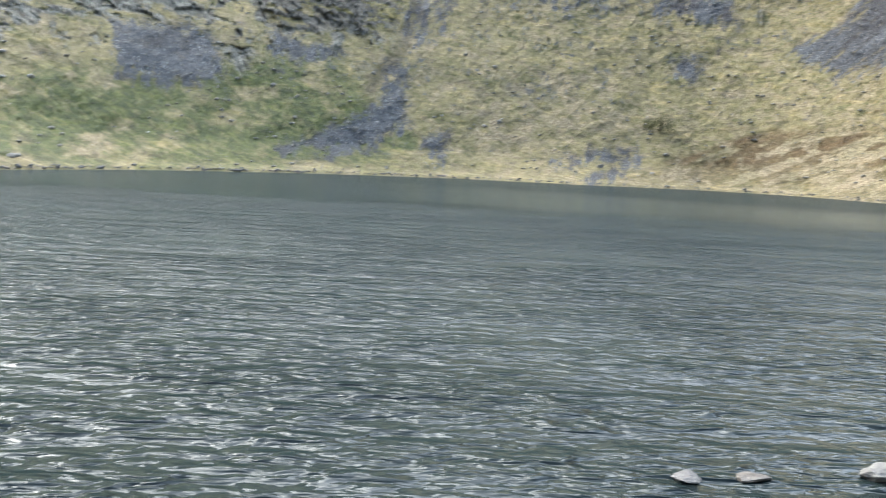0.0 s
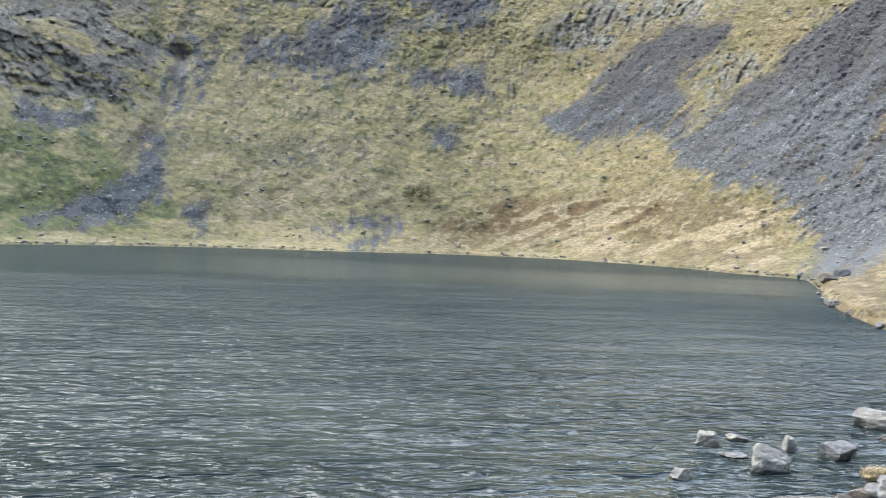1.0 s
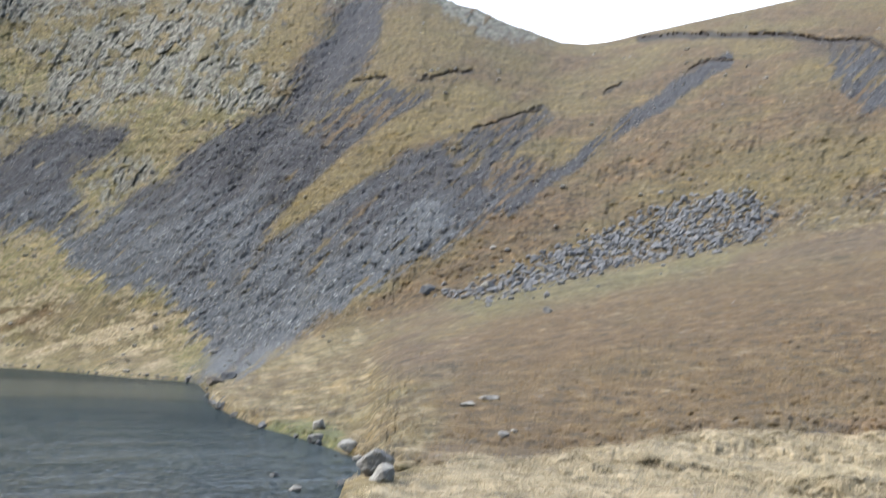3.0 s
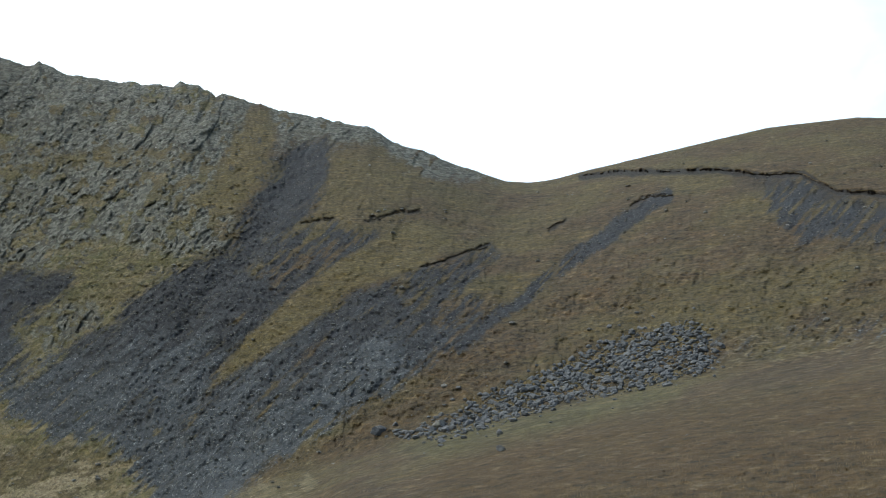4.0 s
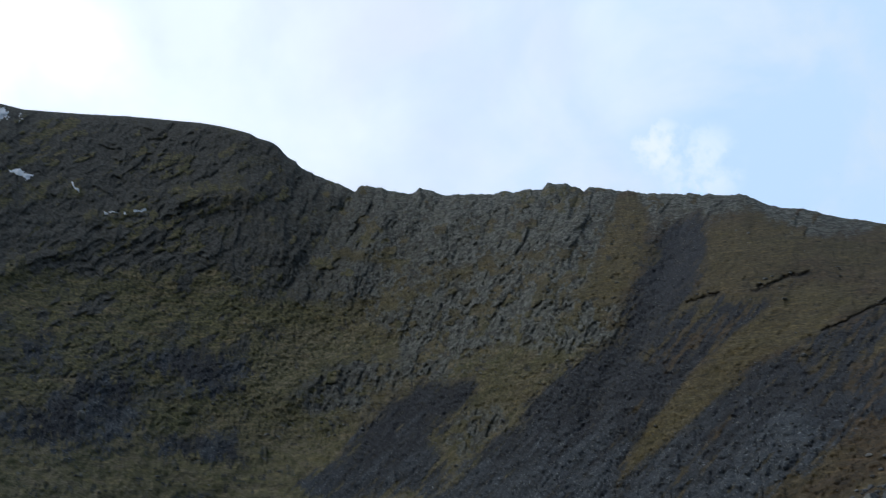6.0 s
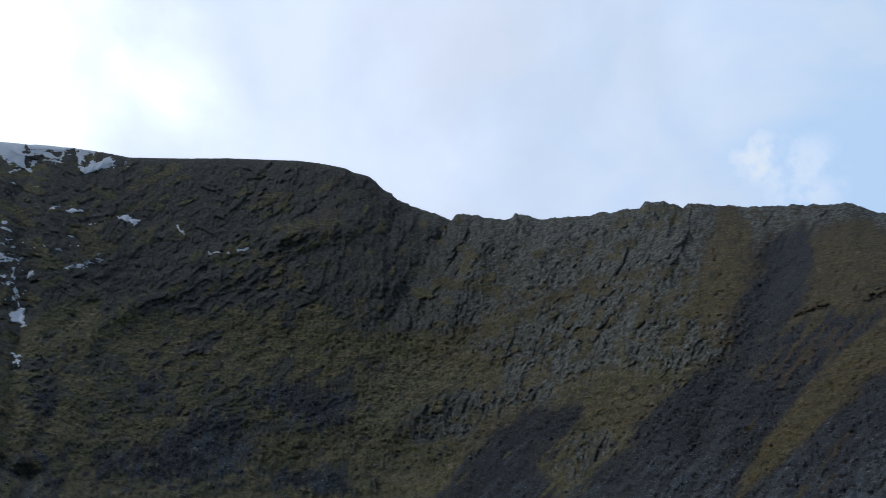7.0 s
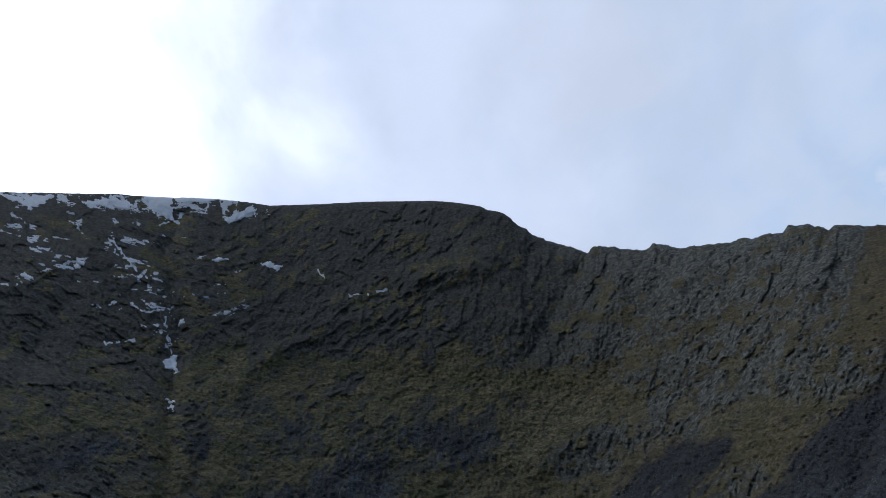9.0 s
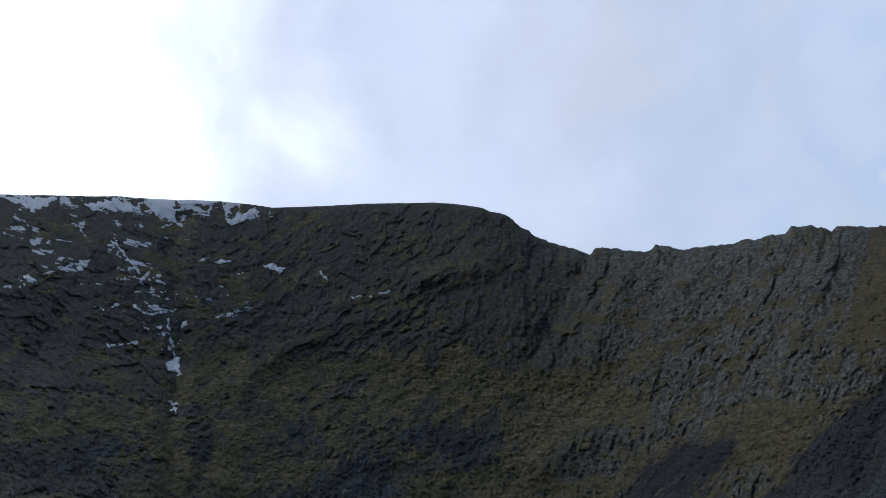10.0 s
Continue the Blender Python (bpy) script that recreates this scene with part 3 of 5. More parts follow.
    wet = np.maximum(wet, 0.9 * streak(((-6.6, 22.6), (-4.8, 20.9), (-3.8, 19.4), (-2.9, 17.4)), wa, we, 0.7, 0.5))
    lines = ridged((s + 2 * fbm(s / 5, e, 2, 86)) / 9, shelf * 2.3, 3, 85, 0.6)
    snow = 0.8 * wet * smooth(0.71, 0.80, lines) * smooth(-0.2, 0.05, fbm(s / 1.5, e * 3, 2, 87))
    snow = np.maximum(snow, smooth(23.6, 24.4, e) * (1 - smooth(1, 3.4, a)) * smooth(0.66, 0.8, ridged(s / 4, shelf * 1.5, 3, 88)) * 0.9)
    for line in (((-6.5, 22.6), (-5.7, 21.9), (-5.2, 21.3), (-4.6, 20.9), (-3.6, 20.6)), ((-9.7, 20.5), (-8.5, 21.1), (-7.6, 21.5)), ((-7.4, 19.3), (-6.7, 19.1), (-6.0, 19.4)), ((-5.3, 19.5), (-4.2, 19.1), (-3.0, 19.3)),
                 ((-6.4, 17.3), (-4.7, 17.5)), ((-3.3, 18.7), (-3.1, 17.7), (-2.9, 17.0)), ((6.8, 20.0), (9.0, 20.3)), ((4.9, 21.3), (5.2, 21.0)), ((-1.9, 20.0), (-1.0, 19.8)), ((-4.5, 18.3), (-3.2, 17.7)), ((-5.3, 23.4), (-3.3, 23.6), (-2.4, 23.5)), ((-11.7, 19.8), (-11.0, 19.95))):
        snow = np.maximum(snow, streak(line, wa, we, 0.07, 0.06) * smooth(-0.25, 0.05, fbm(s, e * 3, 2, 84)))
    tone = np.clip(0.68 + 0.6 * np.where(a > 16, slide + 0.5 * tongues, fbm(s / 4, e, 3, 44)) - (0.25 + 0.35 * smooth(14, 22, a)) * smooth(4.5, 12, e) + 0.2 * patch(((34, 1.5), (38, 4.2), (42, 8.5), (45, 9.4), (43, 6.5), (38, 3.2)), wa, we, 0.8), 0, 1)
    return dict(green=lush, brown=brown, cream=cream, scree=np.maximum(scree, gravel), rock=rock, snow=snow * (r > 60), peat=peat, gravel=gravel, heath_shade=heath_shade, pale=np.maximum(pale, 0.3 * tongue), bank=bank, rust=rust, gold=gold, tone=tone)


GULLIES = ((((-2.4, 25), (-3.4, 22), (-2.6, 18), (-2.9, 12), (-2.8, 9), (-1.7, 8.5)), 0.6, 4.0), (((20.3, 21.6), (18.4, 19.0), (16.4, 16.4)), 0.7, 1.6),
           (((33.2, 21.2), (32.4, 19.6)), 0.25, 2.5), (((20.4, 21.8), (19.6, 20.6)), 0.3, 3.0), (((-9, 23), (-8, 20), (-10, 16)), 0.8, 2.5),
           (((38.6, 19.0), (37.4, 16.6), (35.6, 13.6), (32.5, 9)), 1.0, 2.0), (((9.0, 20.3), (3.0, 17.6)), 0.5, 2.5), (((-4.2, 24.9), (-3.4, 23.4)), 0.5, 3.0))
SPURS = ((((0.6, 15.4), (3.2, 17.6), (6.2, 19.0), (9.5, 20.6), (14.5, 21.4)), 0.9, 3.4), (((19.5, 15.8), (21.0, 18.2), (22.5, 21)), 1.2, 3.4), (((-14, 18), (-7.5, 22)), 1.5, 2.6),
         (((-12, 10), (-7, 8.5), (-5, 7)), 1.2, 2.4), (((24, 17), (26, 20.4)), 1.0, 2.4), (((16.6, 10.6), (19.5, 12.2), (22.4, 12.2)), 1.0, 2.6), (((13.6, 22.4), (15.4, 20.6), (16.6, 18.4)), 1.0, 2.4), (((29.4, 14), (31.6, 17.6), (33.2, 20.2)), 0.8, 2.0))


def relief(a, e, r, c):
    """Metres by which the slope stands out from its smooth shape."""
    s = a * 5.2
    far = smooth(60, 130, r)
    top = along(CREST_RISE, a)
    wu, wv = 0.35 * fbm(a / 1.6, e / 1.6, 3, 97), 0.30 * fbm(a / 1.4, e / 1.4, 3, 98)
    crag = np.zeros(a.shape)
    m = c["rock"] > 0.02
    if m.any():
        am, em, vm, um = a[m], e[m], wv[m], wu[m]
        # upright ribs of the sharp edge, leaning with the climb
        lean = np.interp(am, (14, 20, 30, 36, 44), (0.1, 0.28, 0.55, 0.65, 0.7))
        u, v = am - lean * (em - 17) + um, em + vm
        ribs = ridged(u / 0.8, v / 3.5, 5, 101, 0.65)
        grain = fbm(u / 0.3, v / 0.4, 3, 103, 0.6)
        upright = 0.9 * blocky(u / 1.15, v / 2.2, 301) + 0.5 * blocky(u / 0.5, v / 0.9, 306) + 0.5 * blocky(u / 0.22, v / 0.34, 311) + 1.2 * (ribs - 0.55) + 0.5 * grain
        # banded crags and grass ledges of the north-west face
        shelf = em - dip(am) + 0.8 * vm
        u = am + 0.5 * shelf + um
        strata = ridged(u / 2.0, shelf / 0.85, 5, 113, 0.65)
        posts = ridged((am - 0.3 * em + um) / 0.7, em / 1.6, 4, 117, 0.65)
        banded = 0.9 * blocky(u / 1.8, shelf / 0.95, 321) + 0.7 * blocky(u / 0.6, shelf / 0.42, 326) + 0.4 * blocky(u / 0.26, shelf / 0.19, 331) + 1.3 * (strata - 0.55) + 1.1 * (posts - 0.55)
        east = smooth(10, 17, am)
        crag[m] = upright * east + banded * (1 - east)
    crag = crag * (1 - 0.5 * smooth(top - 0.5, top - 0.1, e))
    swell = 1.2 * fbm(s / 14, e / 2.5, 3, 121) + (0.8 - 0.4 * c["pale"]) * fbm((s - e * 2) / 3.0, e * 2.2, 4, 122, 0.65) + (0.6 - 0.4 * c["pale"]) * ridged(s * 0.8, (e - 0.3 * dip(a)) * 6.0, 3, 123)
    swell = swell + (0.42 - 0.2 * c["pale"]) * fbm(a * 5.5, e * 7.0, 3, 127, 0.65) * smooth(2, 6, e) * (1 - 0.65 * smooth(36, 42, a))
    forms = np.zeros(a.shape)
    for line, width, depth in GULLIES:
        forms = forms - depth * streak(line, a + 0.2 * fbm(s / 4, e, 2, 125), e, width * 0.5, width)
    for line, width, depth in SPURS:
        forms = forms + depth * streak(line, a + 0.3 * fbm(s / 4, e, 2, 126), e, width * 0.4, width)
    forms = forms * (1 - smooth(top - 1.2, top - 0.1, e))
    out = far * (c["rock"] * crag + (1 - 0.5 * c["rock"]) * swell * (1 - 0.7 * smooth(top - 1.0, top, e)) + forms)
    out += far * (c["scree"] * (0.12 * fbm(s * 1.6, e * 7, 2, 131) + 0.35 * (c["tone"] - 0.5)) - 1.0 * c["peat"])
    return out * (1 - smooth(700, 1000, r))


SHAPE = {}


def ground_mesh(name, bearings, count, r_lo, r_hi):
    rr, zz = rows_for(bearings, count, r_lo, r_hi)
    a = np.repeat(np.asarray(bearings)[:, None], count, 1)
    e = np.degrees(np.arctan2(zz - EYE[2], np.maximum(rr, 0.3)))
    ar = np.radians(a)
    x, y = rr * np.sin(ar), rr * np.cos(ar)
    bits = []
    for k in range(0, len(bearings), 64):
        q = slice(k, k + 64)
        cover = cover_of(a[q], e[q], rr[q])
        cover["out"] = relief(a[q], e[q], rr[q], cover)
        bits.append(cover)
    c = {key: np.concatenate([bit[key] for bit in bits]) for key in bits[0]}
    out = c["out"]
    dry = smooth(0.0, 0.25, zz)
    c["turf"] = (1 - np.maximum(c["scree"], c["rock"])) * ((0.5 - 0.25 * c["rust"]) * fbm(a * 3.2, e * 5.5, 4, 151, 0.6) * smooth(6, 40, rr) + 0.22 * fbm(a * 8, e * 12, 2, 153) * smooth(25, 50, rr) + 0.22 * fbm(a * 1.1, e * 2.2, 2, 152))
    near = 1 - smooth(90, 150, rr)
    tuft = 0.16 * fbm(x / 1.3, y / 1.3, 3, 141) + 0.30 * fbm(x / 4, y / 4, 2, 142)
    zz = zz + near * dry * (tuft * (1 - 0.9 * c["gravel"]) * (0.3 + 0.5 * c["cream"]) + 0.05 * c["cream"] * smooth(8, 14, rr) + 0.25 * c["bank"] * smooth(4, 8, rr))
    # the relief is moved along the camera's line of sight, so that it keeps its place in view
    near_out = near * dry * c["turf"]
    pull = np.clip(1 - (1.25 * out + near_out) / np.maximum(rr, 1.0), 0.5, 1.5)
    rr, zz = rr * pull, EYE[2] + (zz - EYE[2]) * pull
    x, y = rr * np.sin(ar), rr * np.cos(ar)
    nb = len(bearings)
    SHAPE[name] = dict(bearings=np.asarray(bearings), p=np.stack([x, y, zz], -1), rise=np.degrees(np.arctan2(zz - EYE[2], np.maximum(rr, 0.3))), far=rr, cover=c)
    mesh = bpy.data.meshes.new(name)
    v = np.stack([x, y, zz], -1).reshape(-1, 3)
    i, j = np.meshgrid(np.arange(nb - 1), np.arange(count - 1), indexing="ij")
    q = (i * count + j).ravel()
    quads = np.stack([q, q + count, q + count + 1, q + 1], -1)[:, ::-1]
    mesh.vertices.add(len(v))
    mesh.vertices.foreach_set("co", v.ravel())
    mesh.loops.add(quads.size)
    mesh.loops.foreach_set("vertex_index", quads.ravel())
    mesh.polygons.add(len(quads))
    mesh.polygons.foreach_set("loop_start", np.arange(0, quads.size, 4))
    mesh.polygons.foreach_set("use_smooth", np.ones(len(quads), bool))
    mesh.update(calc_edges=True)
    for key, names in (("cover_a", ("green", "brown", "cream", "peat")), ("cover_b", ("scree", "rock", "snow", "gravel")), ("cover_c", ("heath_shade", "pale", "rust", "tone")), ("cover_d", ("gold", "bank", "gravel", "peat"))):
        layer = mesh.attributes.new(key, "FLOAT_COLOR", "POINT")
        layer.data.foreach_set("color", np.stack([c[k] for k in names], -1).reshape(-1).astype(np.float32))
    mesh.materials.append(GROUND)
    return new(name, mesh)


# ---- materials ----
def material(name):
    m = bpy.data.materials.new(name)
    return m, Net(tree_of(m))


def finish(n, colour, rough=0.8, bump=None, strength=0.5, distance=0.1, **extra):
    values = {"Base Color": colour, "Roughness": rough}
    if bump is not None:
        values["Normal"] = n.node("ShaderNodeBump", {"Height": bump, "Strength": strength, "Distance": distance}).outputs[0]
    values.update(extra)
    return n.node("ShaderNodeOutputMaterial", {"Surface": n.node("ShaderNodeBsdfPrincipled", values).outputs[0]})


GROUND, n = material("hillside")
pos = n.node("ShaderNodeTexCoord").outputs["Object"]
ca = n.node("ShaderNodeAttribute", attribute_name="cover_a")
cb = n.node("ShaderNodeAttribute", attribute_name="cover_b")
cc = n.node("ShaderNodeAttribute", attribute_name="cover_c")
sc = n.node("ShaderNodeSeparateColor", {0: cc.outputs["Color"]})
cd = n.node("ShaderNodeAttribute", attribute_name="cover_d")
sd = n.node("ShaderNodeSeparateColor", {0: cd.outputs["Color"]})
sa, sb = n.node("ShaderNodeSeparateColor", {0: ca.outputs["Color"]}), n.node("ShaderNodeSeparateColor", {0: cb.outputs["Color"]})
fine, mid, big = n.noise(pos, 2.2, 5.0, 0.65), n.noise(pos, 0.8, 5.0, 0.65), n.noise(pos, 0.06, 4.0, 0.55)
blade = n.noise(n.place(pos, (1.0, 1.0, 3.0)), 1.1, 5.0, 0.7, 0.4)
grass = n.mix(n.ramp(mid, 0.35, 0.65), (0.070, 0.070, 0.022), (0.125, 0.108, 0.040))
grass = n.mix(n.ramp(big, 0.4, 0.62), grass, (0.145, 0.115, 0.055))
lush = n.mix(n.ramp(mid, 0.35, 0.65), (0.030, 0.047, 0.007), (0.078, 0.095, 0.018))
brown = n.mix(n.ramp(mid, 0.33, 0.68), (0.050, 0.031, 0.012), (0.098, 0.062, 0.026))
brown = n.mix(n.ramp(big, 0.38, 0.62), brown, n.mix(n.ramp(blade, 0.35, 0.65), (0.062, 0.048, 0.015), (0.118, 0.088, 0.031)))
clump = n.math("MULTIPLY", n.math("ADD", n.noise(pos, 2.4, 6.0, 0.72, 0.3), blade), 0.5)
cream = n.mix(n.ramp(clump, 0.38, 0.60), (0.125, 0.098, 0.050), (0.315, 0.262, 0.166))
scree = n.mix(n.ramp(fine, 0.3, 0.7), (0.015, 0.018, 0.022), (0.048, 0.054, 0.062))
scree = n.mix(n.ramp(mid, 0.5, 0.75, 0.0, 0.6), scree, (0.073, 0.074, 0.071))
scree = n.mix(n.ramp(n.noise(pos, 1.6, 3.0, 0.8), 0.58, 0.68), scree, (0.165, 0.175, 0.18))
scree = n.mix(n.ramp(cc.outputs["Alpha"], 0.25, 0.8), n.mix(1.0, scree, (0.56, 0.55, 0.60), "MULTIPLY"), n.mix(1.0, scree, (1.65, 1.68, 1.66), "MULTIPLY"))
scree = n.mix(n.ramp(n.noise(pos, 0.22, 5.0, 0.65), 0.56, 0.70, 0.0, 0.5), scree, (0.058, 0.050, 0.036))
lean = n.place(pos, (0.62, 0.62, 0.34), (radians(24), radians(-28), 0))
facet = n.node("ShaderNodeTexVoronoi", {"Vector": n.node("ShaderNodeVectorMath", {0: lean, 1: n.node("ShaderNodeTexNoise", {"Vector": pos, "Scale": 0.7, "Detail": 3.0}).outputs["Color"]}, operation="ADD").outputs[0], "Scale": 1.9})
tone = n.node("ShaderNodeSeparateColor", {0: facet.outputs["Color"]}).outputs[0]
rock = n.mix(n.ramp(tone, 0.0, 1.0), (0.051, 0.050, 0.040), (0.218, 0.218, 0.182))
grit = n.node("ShaderNodeTexVoronoi", {"Vector": n.place(pos, (1.0, 1.0, 0.6), (radians(24), radians(-28), 0)), "Scale": 2.2})
rock = n.mix(n.ramp(n.node("ShaderNodeSeparateColor", {0: grit.outputs["Color"]}).outputs[1], 0.55, 1.0, 0.0, 0.7), rock, (0.048, 0.050, 0.044))
rock = n.mix(n.ramp(n.noise(n.place(pos, (1, 1, 0.6)), 1.1, 6.0, 0.75, 0.5), 0.42, 0.30, 0.0, 0.8), rock, (0.030, 0.032, 0.031))
rock = n.mix(n.ramp(n.noise(pos, 0.3, 5.0, 0.7), 0.5, 0.66, 0.0, 0.55), rock, (0.075, 0.068, 0.040))
grass = n.mix(sc.outputs[1], grass, n.mix(n.ramp(mid, 0.35, 0.65), (0.130, 0.115, 0.044), (0.236, 0.200, 0.098)))
# shade of the west crags, put into the rock colour
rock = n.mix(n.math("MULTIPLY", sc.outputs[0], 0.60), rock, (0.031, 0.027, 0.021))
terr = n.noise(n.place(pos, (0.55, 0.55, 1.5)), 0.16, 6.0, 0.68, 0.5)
heath_shade = n.mix(n.ramp(mid, 0.35, 0.65), (0.060, 0.058, 0.016), (0.172, 0.148, 0.046))
heath_shade = n.mix(n.ramp(terr, 0.52, 0.62), heath_shade, n.mix(n.ramp(mid, 0.35, 0.65), (0.125, 0.095, 0.036), (0.28, 0.215, 0.098)))
heath_shade = n.mix(n.ramp(terr, 0.44, 0.34, 0.0, 0.8), heath_shade, n.mix(n.ramp(mid, 0.35, 0.65), (0.038, 0.040, 0.014), (0.096, 0.094, 0.034)))
speck = n.noise(n.place(pos, (1.0, 1.0, 1.6)), 1.3, 5.0, 0.72)


def frayed(share, grain, spread=2.4):
    """A share of cover broken up along its edge by the grain."""
    return n.ramp(n.math("ADD", share, n.math("MULTIPLY", n.math("SUBTRACT", grain, 0.5), spread)), 0.08, 0.92)


blotch = n.noise(n.place(pos, (1.0, 1.0, 1.5)), 0.34, 6.0, 0.68, 0.4)
grass = n.mix(n.ramp(blotch, 0.50, 0.60, 0.0, 0.75), grass, n.mix(n.ramp(blade, 0.35, 0.65), (0.150, 0.118, 0.066), (0.270, 0.222, 0.135)))
grass = n.mix(n.ramp(n.noise(n.place(pos, (1.0, 1.0, 1.4)), 0.21, 5.0, 0.7), 0.46, 0.36, 0.0, 0.7), grass, n.mix(n.ramp(mid, 0.35, 0.65), (0.050, 0.056, 0.014), (0.112, 0.112, 0.032)))
lush = n.mix(n.ramp(blotch, 0.52, 0.62, 0.0, 0.6), lush, (0.150, 0.135, 0.056))
brown = n.mix(n.ramp(blotch, 0.53, 0.64, 0.0, 0.5), brown, (0.128, 0.098, 0.048))
col = n.mix(sa.outputs[0], grass, lush)
col = n.mix(sa.outputs[1], col, brown)
col = n.mix(n.math("MULTIPLY", sc.outputs[0], 0.85), col, heath_shade)
turf = n.math("MULTIPLY", n.math("ADD", n.noise(pos, 1.5, 6.0, 0.76, 0.2), mid), 0.5)
col = n.mix(sc.outputs[2], col, n.mix(n.ramp(turf, 0.38, 0.62), (0.055, 0.031, 0.006), (0.098, 0.057, 0.014)))
golden = n.mix(n.ramp(blade, 0.35, 0.65), (0.072, 0.054, 0.016), (0.146, 0.112, 0.040))
col = n.mix(n.math("MULTIPLY", sd.outputs[0], 0.85), col, golden)
col = n.mix(frayed(sa.outputs[2], mid, 2.2), col, cream)
col = n.mix(n.math("MULTIPLY", n.ramp(speck, 0.50, 0.37, 0.0, 0.85), n.math("SUBTRACT", 1.0, n.math("MULTIPLY", sc.outputs[1], 0.6))), col, n.mix(0.75, col, (0.01, 0.009, 0.004)))
col = n.mix(n.ramp(speck, 0.54, 0.65, 0.0, 0.8), col, n.mix(1.0, col, (1.9, 1.8, 1.7), "MULTIPLY"))
col = n.mix(n.ramp(n.noise(pos, 0.17, 4.0, 0.6), 0.46, 0.62, 0.0, 0.3), col, n.mix(1.0, col, (0.62, 0.72, 0.45), "MULTIPLY"))
# level dark and pale streaks across the grass, in colour only, without relief
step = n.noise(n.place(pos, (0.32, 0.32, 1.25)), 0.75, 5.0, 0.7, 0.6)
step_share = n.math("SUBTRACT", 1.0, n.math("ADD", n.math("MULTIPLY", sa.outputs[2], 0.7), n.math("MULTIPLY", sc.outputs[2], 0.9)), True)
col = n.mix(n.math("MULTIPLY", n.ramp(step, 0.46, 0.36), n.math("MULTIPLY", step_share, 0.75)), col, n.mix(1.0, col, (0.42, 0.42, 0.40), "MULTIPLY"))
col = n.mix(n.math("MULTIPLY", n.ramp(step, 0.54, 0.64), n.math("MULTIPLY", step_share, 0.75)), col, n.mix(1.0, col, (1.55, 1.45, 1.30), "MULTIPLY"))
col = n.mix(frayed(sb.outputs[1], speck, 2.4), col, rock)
col = n.mix(frayed(sb.outputs[0], speck, 2.4), col, scree)
col = n.mix(cb.outputs["Alpha"], col, n.mix(n.ramp(fine, 0.3, 0.7), (0.036, 0.034, 0.033), (0.094, 0.090, 0.087)))
col = n.mix(ca.outputs["Alpha"], col, (0.020, 0.016, 0.013))
drift = n.noise(n.place(pos, (0.7, 0.7, 1.2)), 0.5, 5.0, 0.72, 0.5)
col = n.mix(n.ramp(n.math("ADD", sb.outputs[2], n.math("MULTIPLY", n.math("SUBTRACT", drift, 0.5), 2.4)), 0.56, 0.66), col, (0.93, 0.94, 0.96))
height = n.math("ADD", n.math("MULTIPLY", fine, 0.35), n.math("MULTIPLY", blade, 0.5))
height = n.math("ADD", height, n.math("MULTIPLY", n.math("MULTIPLY", tone, sb.outputs[1]), 0.5))
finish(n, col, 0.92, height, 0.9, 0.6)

WATER, n = material("tarn water")
pos = n.node("ShaderNodeTexCoord").outputs["Object"]
swell = n.place(pos, (1.05, 1.5, 1.0), (0, 0, radians(-14)))
cross = n.place(pos, (0.9, 1.6, 1.0), (0, 0, radians(12)))
ripple = n.math("ADD", n.noise(swell, 1.6, 1.6, 0.55, 0.5), n.math("MULTIPLY", n.noise(cross, 3.4, 1.5, 0.5, 0.4), 0.32))
ripple = n.math("ADD", ripple, n.math("MULTIPLY", n.noise(pos, 9.0, 1.0, 0.5), 0.06))
out = n.node("ShaderNodeVectorMath", {0: pos}, operation="LENGTH").outputs["Value"]
bearing = n.math("DIVIDE", n.node("ShaderNodeSeparateXYZ", {0: pos}).outputs[0], out)
gust = n.noise(n.place(pos, (0.4, 1.0, 1)), 0.05, 4.0, 0.6)
reach = n.math("ADD", out, n.math("MULTIPLY", n.math("SUBTRACT", gust, 0.5), 46.0))
group = n.ramp(n.noise(n.place(pos, (0.5, 1.3, 1), (0, 0, radians(-10))), 0.32, 3.0, 0.6), 0.32, 0.66, 0.4, 1.3)
lee = n.math("ADD", n.ramp(reach, 46.0, 78.0, 0.85, 0.06), n.ramp(reach, 90.0, 130.0, 0.0, 0.14))
bump = n.node("ShaderNodeBump", {"Height": n.math("MULTIPLY", ripple, n.math("MULTIPLY", lee, group)), "Strength": 1.0, "Distance": 0.50})
bed = n.mix(n.ramp(n.noise(pos, 0.08, 3.0), 0.35, 0.65), (0.010, 0.017, 0.018), (0.017, 0.026, 0.026))
gloss = n.node("ShaderNodeFresnel", {"IOR": 1.333, "Normal": bump.outputs[0]}).outputs[0]
# waves hide part of the mirror from a low eye: its share is set by distance and bearing to fit the camera's view; the
# sheltered band under the pale bank lies calm
calm = n.math("MULTIPLY", n.ramp(reach, 60.0, 82.0), n.math("MULTIPLY", n.ramp(reach, 128.0, 92.0), n.ramp(bearing, -0.06, 0.16)))
share = n.math("ADD", n.ramp(out, 8.0, 55.0, 0.58, 0.36), n.math("MULTIPLY", calm, 0.20))
# more mirror at near right, put in for the sheen that this view shows
share = n.math("ADD", share, n.math("MULTIPLY", n.ramp(bearing, 0.12, 0.5), n.ramp(out, 58.0, 28.0, 0.0, 0.18)))
gloss = n.math("MULTIPLY", gloss, share, True)
deep = n.node("ShaderNodeBsdfDiffuse", {"Color": bed, "Normal": bump.outputs[0]})
shine = n.node("ShaderNodeBsdfGlossy", {"Color": (0.87, 0.94, 1.0), "Roughness": 0.13, "Normal": bump.outputs[0]})
n.node("ShaderNodeOutputMaterial", {"Surface": n.node("ShaderNodeMixShader", {0: gloss, 1: deep.outputs[0], 2: shine.outputs[0]}).outputs[0]})

